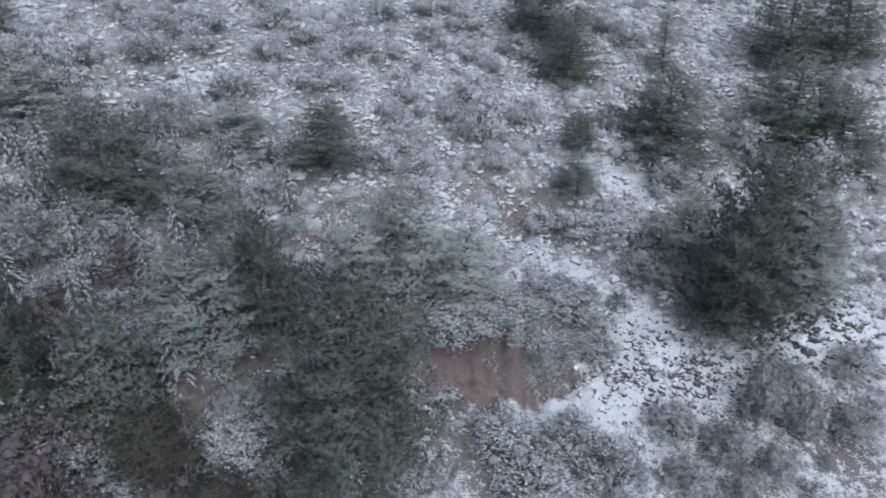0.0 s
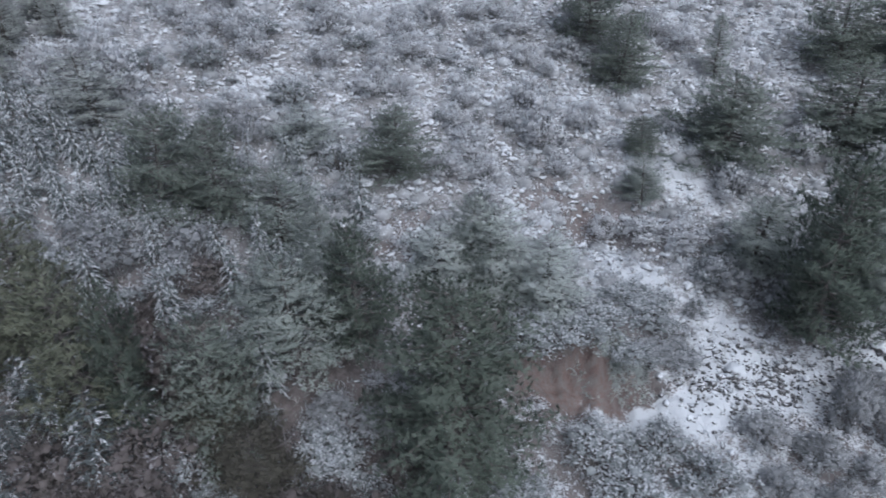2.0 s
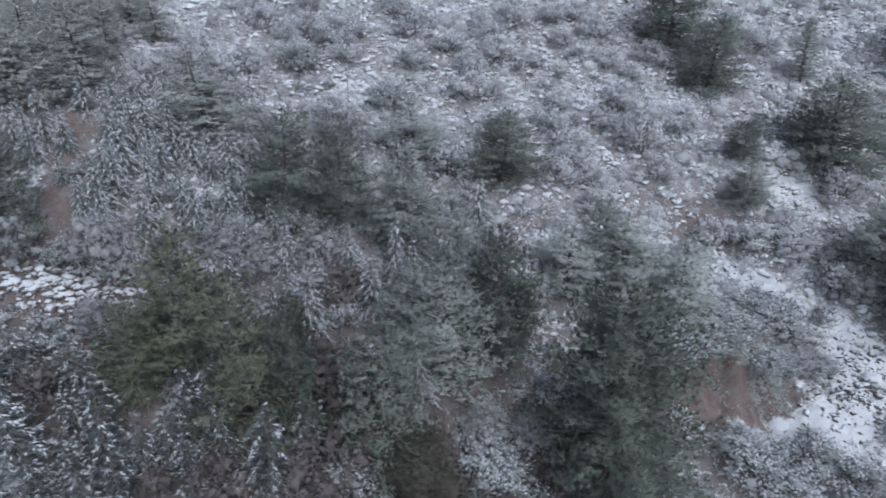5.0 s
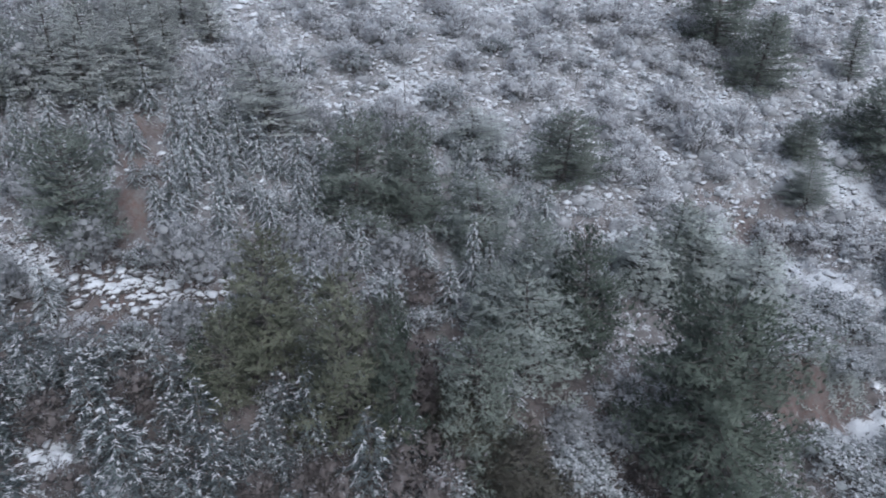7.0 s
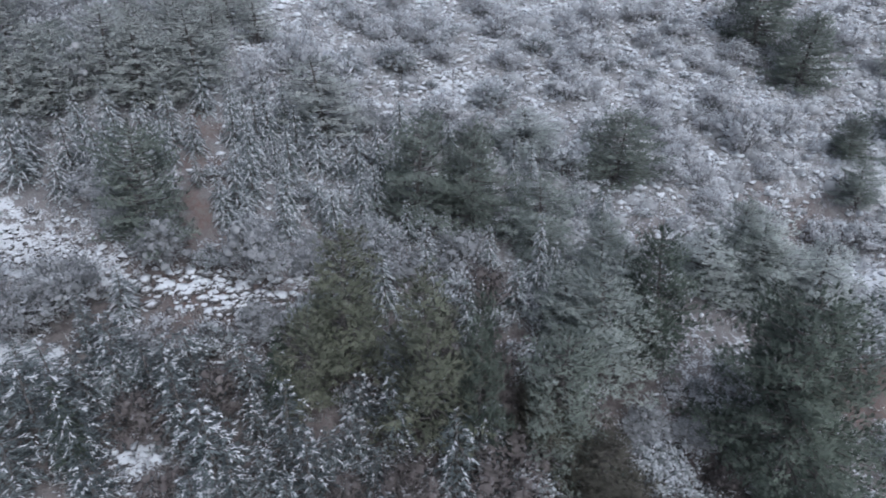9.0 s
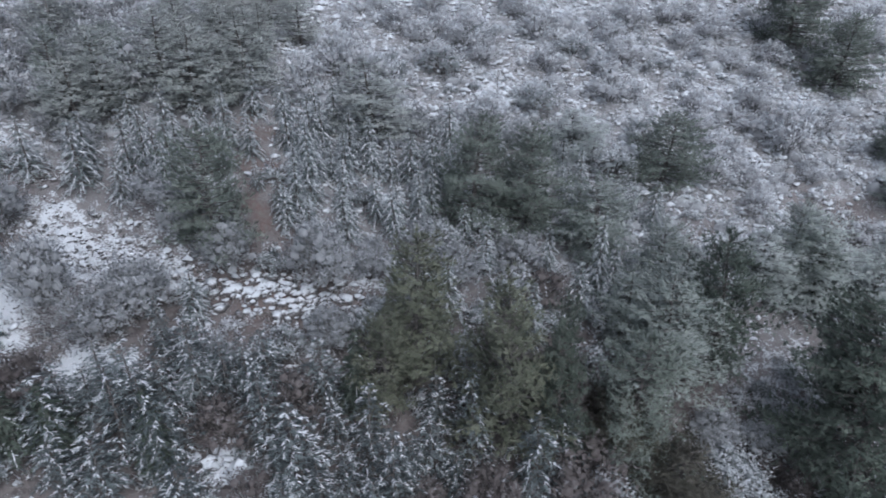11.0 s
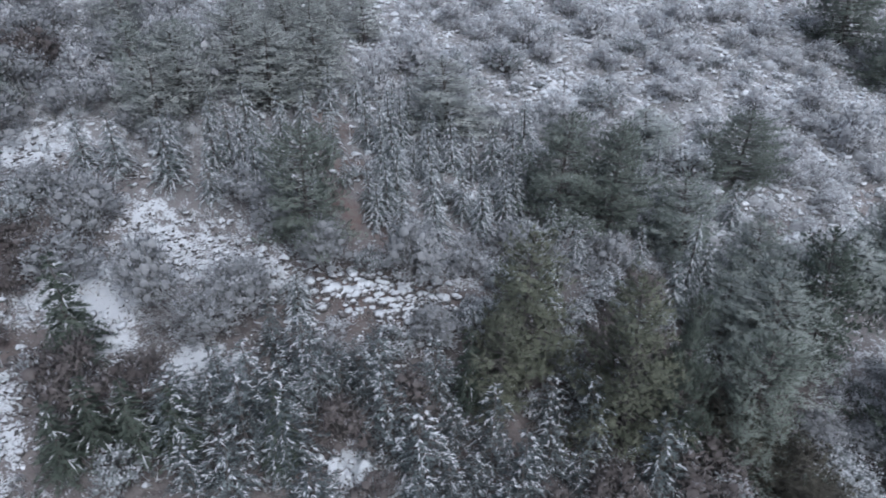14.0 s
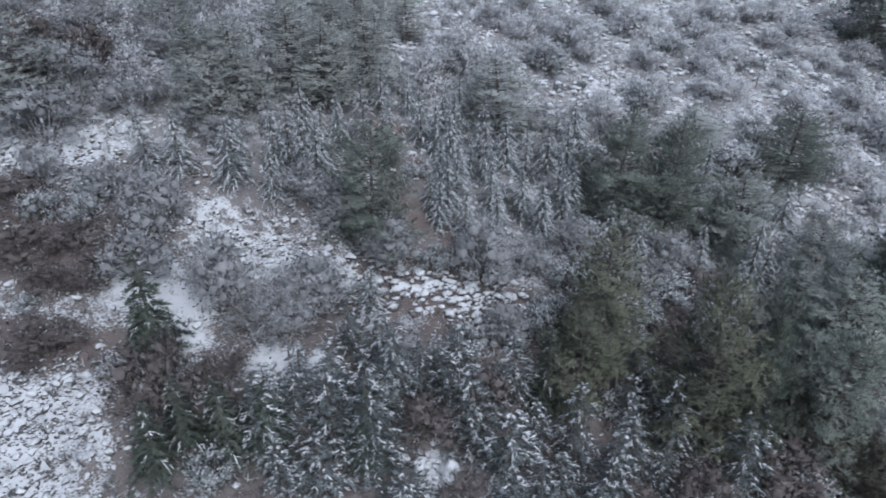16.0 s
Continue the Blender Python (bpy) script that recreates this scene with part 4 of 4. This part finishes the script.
for kind, rows in PLANTS.items():
    name, makers = KINDS[kind]
    first = {}
    for n, (x, y, h, w) in enumerate(rows):
        pick = n % len(makers)
        turn = rng_place.uniform(0, 360)
        if pick not in first:
            parts, tall, wide = makers[pick]()
            root = thing(name, parts)
            first[pick] = (root, tall, wide)
            base = Matrix.Identity(4)
        else:
            base = None
        root, tall, wide = first[pick]
        sink = 0.04 * h
        m = pose(x, y, surface(x, y) - sink, rng_place.uniform(-2.5, 2.5), rng_place.uniform(-2.5, 2.5), turn)
        size = Matrix.Diagonal((w / wide, w / wide, (h + sink) / tall, 1))
        if base is not None:
            root.matrix_basis = m @ size
            plant = root
        else:
            own = root.matrix_basis.to_scale()
            plant = copy_thing(root, m @ size @ Matrix.Diagonal((1 / own[0], 1 / own[1], 1 / own[2], 1)))
        big = h > {"pine": 4.5, "olive": 4.5, "pale": 3.7, "fir": 2.9}.get(kind, 1.6)
        tagged(plant, LABELS[kind][0 if big else 1], name.split("_")[0], GROUPS[name], "thing")


# ---- low scrub, stones and snow hummocks on the slope ----
def stone_mesh(name, seed, mat, flat=0.65, level=2):
    """A broken stone: the hull of points strewn over a flattened ball, more of them at a higher level."""
    rng = random.Random(seed * 7 + level)
    bm = bmesh.new()
    for _ in range((0, 9, 16, 40)[level]):
        v = Vector((rng.gauss(0, 1), rng.gauss(0, 1), rng.gauss(0, 1))).normalized() * rng.uniform(0.8, 1.1)
        bm.verts.new((v.x, v.y * 0.82, v.z * flat))
    bmesh.ops.convex_hull(bm, input=bm.verts)
    bmesh.ops.delete(bm, geom=[v for v in bm.verts if not v.link_faces], context="VERTS")
    bmesh.ops.triangulate(bm, faces=bm.faces)
    me = bpy.data.meshes.new(name)
    bm.to_mesh(me)
    bm.free()
    me.materials.append(mat)
    return me


def lump_mesh(name, seed, mat, flat=0.8, level=2):
    """A rounded, uneven lump: a stone or cushion smoothed by the snow on it."""
    bm = bmesh.new()
    bmesh.ops.create_icosphere(bm, subdivisions=level, radius=1.0)
    for v in bm.verts:
        k = 1 + 0.6 * noise.noise(v.co * 0.9 + Vector((seed * 3.7, 0, 0))) + 0.6 * noise.noise(v.co * 2.3 + Vector((0, seed * 1.3, 0)))
        v.co = Vector((v.co.x * k, v.co.y * k * 0.85, v.co.z * k * flat))
    me = bpy.data.meshes.new(name)
    bm.to_mesh(me)
    bm.free()
    me.polygons.foreach_set("use_smooth", np.ones(len(me.polygons), bool))
    me.materials.append(mat)
    return me


def free_of_bank(x, y):
    """Off the earth bank and off the bare gully, where nothing lies or grows."""
    return not (-1.2 < x < 4.8 and 20.3 < y < 22.7) and not (abs(x + 25.3 + 0.284 * (y - 22.7) + 0.7 * noise.noise((0.0, 0.7 * y, 4.0))) < 0.45 + 0.4 * noise.noise((0.9 * x, 0.9 * y, 17.0)) and 22.6 < y < 31.0)


def scatter_lumps(name, label, mat, count, seed, spot, size, clod=False):
    """Many lumps in one mesh: spot(rng) gives a place, size(rng) a half-width."""
    rng = random.Random(seed)
    shapes = []
    for s in range(14):
        me = lump_mesh("lump", seed + s, mat, 0.75, 1) if clod else stone_mesh("lump", seed + s, mat, 0.72, 2 if s < 7 else 1)
        shapes.append((np.array([v.co for v in me.vertices]), np.array([tuple(p.vertices) for p in me.polygons])))
        bpy.data.meshes.remove(me)
    verts, faces, start = [], [], 0
    for _ in range(count):
        x, y = spot(rng)
        if not free_of_bank(x, y):
            continue
        a, k = rng.uniform(0, 6.283), size(rng) * (1 + 0.55 * noise.noise((0.7 * x, 0.7 * y, 90.0)))
        wide = rng.uniform(0.85, 1.5)
        v, f = shapes[rng.randrange(7) + (7 if k < 0.17 else 0)]
        c, s = math.cos(a), math.sin(a)
        put = np.stack([k * (c * wide * v[:, 0] - s * v[:, 1]) + x, k * (s * wide * v[:, 0] + c * v[:, 1]) + y, k * v[:, 2] + surface(x, y) + (rng.uniform(-0.15, 0.35) if clod else rng.uniform(-0.2, 0.3)) * k], 1)
        verts.append(put)
        faces.append(f + start)
        start += len(v)
    me = bpy.data.meshes.new(name)
    me.from_pydata(np.concatenate(verts).tolist(), [], np.concatenate(faces).tolist())
    me.polygons.foreach_set("use_smooth", np.ones(len(me.polygons), bool))
    me.materials.append(mat)
    return tagged(new(name, me), label, name.replace("_", " "), kind="stuff")


def upper(rng):
    while True:
        x, y = rng.uniform(-46, 30), rng.uniform(25, 58)
        if y > 27.5 + 2.5 * math.sin(0.35 * x) + (4 if x < -15 else 0) or rng.random() < 0.25:
            return x, y


def lower(rng):
    return rng.uniform(-42, 22), rng.uniform(11, 29)


scatter_lumps("low_scrub", "low scrub and stones on the slope, each capped with snow", SCRUB, 18500, 101, upper, lambda r: 0.07 + 0.22 * r.random() ** 2.0)
scatter_lumps("low_scrub", "sparse low scrub and stones with snow caps", SCRUB, 3000, 102, lower, lambda r: 0.05 + 0.15 * r.random() ** 2.5)


def on_open(rng):
    _, x, y, p, q = OPEN[rng.randrange(len(OPEN))]
    return rng.gauss(x, 0.65 * p), rng.gauss(y, 0.65 * q)


scatter_lumps("rubble", "loose limestone rubble half buried in snow", ROCK, 1500, 103, on_open, lambda r: 0.04 + 0.12 * r.random() ** 3.5)


def strewn(x, y, p, q):
    return lambda rng: (rng.gauss(x, p), rng.gauss(y, q))


scatter_lumps("rubble", "rocky patch of snow-capped stones on red earth", CLODS, 230, 104, strewn(-24.3, 20.9, 1.6, 0.6), lambda r: 0.09 + 0.16 * r.random() ** 1.5, True)
scatter_lumps("rubble", "scree of broken limestone under snow", CLODS, 1100, 105, strewn(-35.9, 13.9, 1.35, 1.4), lambda r: 0.045 + 0.11 * r.random() ** 2.2)
scatter_lumps("rubble", "stones and clods under thin snow", CLODS, 320, 108, strewn(-31.0, 22.2, 1.7, 0.8), lambda r: 0.045 + 0.12 * r.random() ** 2)
scatter_lumps("rubble", "stones and clods under thin snow", CLODS, 380, 109, strewn(-37.8, 24.4, 2.2, 0.9), lambda r: 0.045 + 0.12 * r.random() ** 2)
scatter_lumps("rubble", "stony ground with snow between the stones", ROCK, 500, 106, strewn(2.5, 31.6, 3.0, 1.4), lambda r: 0.06 + 0.16 * r.random() ** 2)
scatter_lumps("rubble", "stony ground with snow between the stones", ROCK, 350, 107, strewn(-5.6, 27.6, 1.6, 1.6), lambda r: 0.06 + 0.14 * r.random() ** 2)

scatter_lumps("rubble", "dark stones and clods lying in snow along a track", DARK_STONE, 800, 110, strewn(9.5, 22.6, 2.6, 1.0), lambda r: 0.05 + 0.15 * r.random() ** 2)
scatter_lumps("rubble", "dark stones and clods lying in snow along a track", DARK_STONE, 420, 111, strewn(16.0, 24.6, 2.2, 1.0), lambda r: 0.06 + 0.20 * r.random() ** 2)
scatter_lumps("rubble", "dark stones lying in snow", DARK_STONE, 650, 112, strewn(-35.9, 13.9, 1.35, 1.4), lambda r: 0.04 + 0.10 * r.random() ** 2)


def frosted_grass(count, seed):
    """Tufts of dead grass and twigs white with rime, over the whole slope."""
    rng = np.random.default_rng(seed)
    x, y = rng.uniform(-46, 28, count), 12 + 46 * rng.random(count) ** 1.05
    keep = np.array([(a > 2.6 or free_of_bank(a, b)) and noise.noise((0.25 * a, 0.25 * b, 3.3)) > -0.18 for a, b in zip(x.tolist(), y.tolist())])
    x, y = x[keep], y[keep]
    z = np.array([surface(a, b) for a, b in zip(x.tolist(), y.tolist())])
    n = len(x)
    points = np.stack([x, y, z], 1).repeat(5, 0) + rng.normal(size=(5 * n, 3)) * np.array([0.13, 0.13, 0.02])
    ways = np.tile([0.0, 0.0, 0.8], (5 * n, 1)) + rng.normal(size=(5 * n, 3)) * 0.45
    rime = np.repeat(rng.uniform(0.1, 0.9, n), 5)
    me = leaf_mesh("frosted_grass", points, ways, rime, GRASS, rng, 3, 0.30, 0.022, 0.5)
    tagged(new("frosted_grass", me), "dead grass and heath twigs white with rime", "grass", kind="stuff")


frosted_grass(8500, 77)


def heath(count, seed):
    """Rounded cushions of rimed heath on the upper slope, too many to count."""
    rng = np.random.default_rng(seed)
    points, ways, rime, bodies = [], [], [], []
    while count > 0:
        x, y = rng.uniform(-46, 28), rng.uniform(25.5, 58)
        if not free_of_bank(x, y) or noise.noise((0.22 * x, 0.22 * y, 12.0)) < rng.uniform(-0.95, 0.10) or (y < 31 and x < -13 and rng.random() < 0.6):
            continue
        count -= 1
        w = 0.22 + 0.62 * rng.random() ** 1.6
        n = int(34 + 75 * w)
        ball = unit(rng.normal(size=(n, 3)))
        ball[:, 2] = np.abs(ball[:, 2])
        points.append(np.array([x, y, surface(x, y) - 0.03]) + ball * np.array([w, w, 0.62 * w]) * rng.uniform(0.82, 1.0, (n, 1)) * (1 + 0.28 * np.sin(5 * ball[:, :1] + x) * np.cos(4 * ball[:, 1:2] + y)))
        ways.append(ball + np.array([0, 0, 0.25]))
        white = 0.15 + rng.normal() * 0.22
        rime.append(np.clip(white + 0.6 * ball[:, 2], 0, 1))
        # a core with less rime, dark like the shade inside the cushion
        bodies.append(body((x, y, surface(x, y) - 0.03), (0.72 * w, 0.72 * w, 0.46 * w), 1, white - 0.35, 0.37 * x + 0.71 * y))
    me = leaf_mesh("heath", np.concatenate(points), np.concatenate(ways), np.concatenate(rime), HEATH, rng, 2, 0.12, 0.034, 0.9, 1.0, 0.04, bodies)
    tagged(new("heath", me), "rounded heath cushions white with rime on the slope", "heath", kind="stuff")


heath(2100, 15)


def bank_grass(count, seed):
    """Short grey-green grass and moss on the bank's gentler half and along its lip."""
    rng = np.random.default_rng(seed)
    x, y = rng.normal(3.4, 0.8, count), rng.normal(22.4, 0.4, count)
    keep = np.array([noise.noise((1.3 * a, 1.3 * b, 6.0)) > -0.15 for a, b in zip(x.tolist(), y.tolist())])
    x, y = x[keep], y[keep]
    z = np.array([surface(a, b) for a, b in zip(x.tolist(), y.tolist())])
    points = np.stack([x, y, z], 1).repeat(5, 0) + rng.normal(size=(5 * len(x), 3)) * np.array([0.08, 0.08, 0.02])
    ways = np.tile([0.0, -0.5, 0.6], (len(points), 1)) + rng.normal(size=(len(points), 3)) * 0.45
    me = leaf_mesh("bank_grass", points, ways, np.repeat(rng.uniform(0.0, 0.6, len(x)), 5), NEEDLES_PALE, rng, 3, 0.16, 0.016, 0.5)
    tagged(new("bank_grass", me), "short grey-green grass hanging on the earth bank", "grass", kind="stuff")


bank_grass(900, 33)


# ---- small rimed shrubs between the larger ones ----
def small_shrubs(count, seed):
    rng = random.Random(seed)
    taken = [(x, y, 0.42 * w) for rows in PLANTS.values() for x, y, h, w in rows]
    forms = []
    for s, leaves, bark in ((71, LEAVES_RIME, BARK), (72, TWIGS_GREY, BARK_GREY), (73, LEAVES_RIME, BARK), (74, TWIGS_HOAR, BARK_GREY)):
        parts, tall, wide = shrub_shape(s, leaves, bark, h=1.0, r=0.8, blade=(0.11, 0.024), sprays=300, airy=0.1, twigs=1, lobes=11)
        forms.append((parts, tall, wide))
    made = {}
    while count > 0:
        x, y = rng.uniform(-44, 26), rng.uniform(13, 56)
        if noise.noise((0.16 * x, 0.16 * y, 8.1)) < -0.05 + 0.25 * rng.random() and y > 27:
            continue
        if not free_of_bank(x, y) or any((x - a) ** 2 + (y - b) ** 2 < r * r for a, b, r in taken):
            continue
        if any(red > 0.75 and ((x - a) / p) ** 2 + ((y - b) / q) ** 2 < 1.2 for _, red, a, b, p, q in BARE):
            continue
        if any(((x - a) / p) ** 2 + ((y - b) / q) ** 2 < 1.2 for _, a, b, p, q in OPEN):
            continue
        count -= 1
        k = rng.randrange(4)
        w, h = rng.uniform(0.7, 1.7), rng.uniform(0.45, 1.05)
        taken.append((x, y, 0.4 * w))
        parts, tall, wide = forms[k]
        m = pose(x, y, surface(x, y) - 0.05, 0, 0, rng.uniform(0, 360))
        size = Matrix.Diagonal((w / wide, w / wide, h / tall, 1))
        if k not in made:
            made[k] = plant = thing("low_shrub", parts)
            plant.matrix_basis = m @ size
        else:
            own = made[k].matrix_basis.to_scale()
            plant = copy_thing(made[k], m @ size @ Matrix.Diagonal((1 / own[0], 1 / own[1], 1 / own[2], 1)))
        tagged(plant, "small cushion shrub white with rime" if k % 2 == 0 else "small bare twiggy shrub, frosted grey", "shrub", "low shrubs on the hillside", "thing")


small_shrubs(210, 5)


# ---- boulders ----
def boulder(x, y, r, seed, tall=0.8, label="limestone boulder capped with snow"):
    ob = new("boulder", lump_mesh("boulder", seed, ROCK, tall, 3))
    ob.matrix_basis = pose(x, y, surface(x, y) + 0.25 * r, 0, 0, 57 * seed) @ Matrix.Diagonal((r, r, r, 1))
    tagged(ob, label, "boulder", "boulders on the hillside", "thing")


boulder(-25.0, 14.55, 0.26, 1)
boulder(-24.1, 14.5, 0.42, 2)
boulder(-31.3, 15.3, 0.32, 3)
boulder(8.7, 22.9, 0.42, 4, 1.0, "dark limestone boulder standing out of the snow")
boulder(5.1, 22.3, 0.2, 5)
boulder(15.4, 23.8, 0.36, 6)

# ---- stones that lie singly on the open patches, parts of the ground ----
STONY = (  # share, x, y, half-width in x, half-width in y
    (45, -24.4, 20.9, 2.4, 0.9), (70, -35.6, 14.2, 1.9, 1.9), (60, 9.0, 22.4, 3.6, 1.2), (40, 16.0, 24.2, 3.0, 1.2), (30, 4.6, 28.8, 1.6, 1.4), (20, -30.5, 22.2, 2.0, 1.0),
)
stones = [stone_mesh("stone", 40 + s, ROCK, 0.85) for s in range(6)]
rng_stone = random.Random(21)
for count, cx, cy, p, q in STONY:
    for _ in range(count):
        x, y = rng_stone.gauss(cx, 0.55 * p), rng_stone.gauss(cy, 0.55 * q)
        if not free_of_bank(x, y):
            continue
        r = 0.07 + 0.16 * rng_stone.random() ** 2
        ob = new("stone", stones[rng_stone.randrange(6)])
        ob.parent = ground
        ob.matrix_basis = pose(x, y, surface(x, y) + 0.2 * r, rng_stone.uniform(-15, 15), rng_stone.uniform(-15, 15), rng_stone.uniform(0, 360)) @ Matrix.Diagonal((r, r, r, 1))


# ---- dead stems standing among the scrub ----
def dead_stem(x, y, h, seed):
    """A leafless trunk with a few short snags."""
    rng = np.random.default_rng(seed)
    tv, tf = [], []
    lean = rng.normal(size=2) * 0.05 * h
    line = [np.array([lean[0] * s * s, lean[1] * s * s, h * s - 0.1]) for s in np.linspace(0, 1, 6)]
    tube(tv, tf, line, [0.05, 0.042, 0.035, 0.028, 0.02, 0.008], 6)
    root = thing("dead_tree", [("trunk", solid("trunk", tv, tf, BARK_GREY))])
    for k in range(5):
        bv, bf = [], []
        foot = line[2 + k % 3]
        turn = rng.uniform(0, 6.28)
        tip = foot + np.array([math.cos(turn), math.sin(turn), 0.5]) * rng.uniform(0.25, 0.6)
        tube(bv, bf, [foot, (foot + tip) / 2 + np.array([0, 0, 0.05]), tip], [0.016, 0.011, 0.004], 4)
        new("branch", solid("branch", bv, bf, BARK_GREY)).parent = root
    root.matrix_basis = pose(x, y, surface(x, y))
    tagged(root, "dead grey tree stem with a few bare branches", "tree", "dead trees on the hillside", "thing")


dead_stem(-15.31, 35.93, 2.4, 1083)
dead_stem(-4.92, 40.94, 1.6, 1082)
dead_stem(-29.06, 16.95, 1.4, 505)
dead_stem(13.17, 44.07, 1.5, 1155)
dead_stem(-12.43, 17.87, 2.2, 560)
dead_stem(12.70, 29.60, 1.6, 1248)
dead_stem(-18.44, 18.35, 2.2, 1000)
dead_stem(-18.36, 16.13, 1.6, 1020)
dead_stem(-9.76, 16.88, 1.8, 1465)
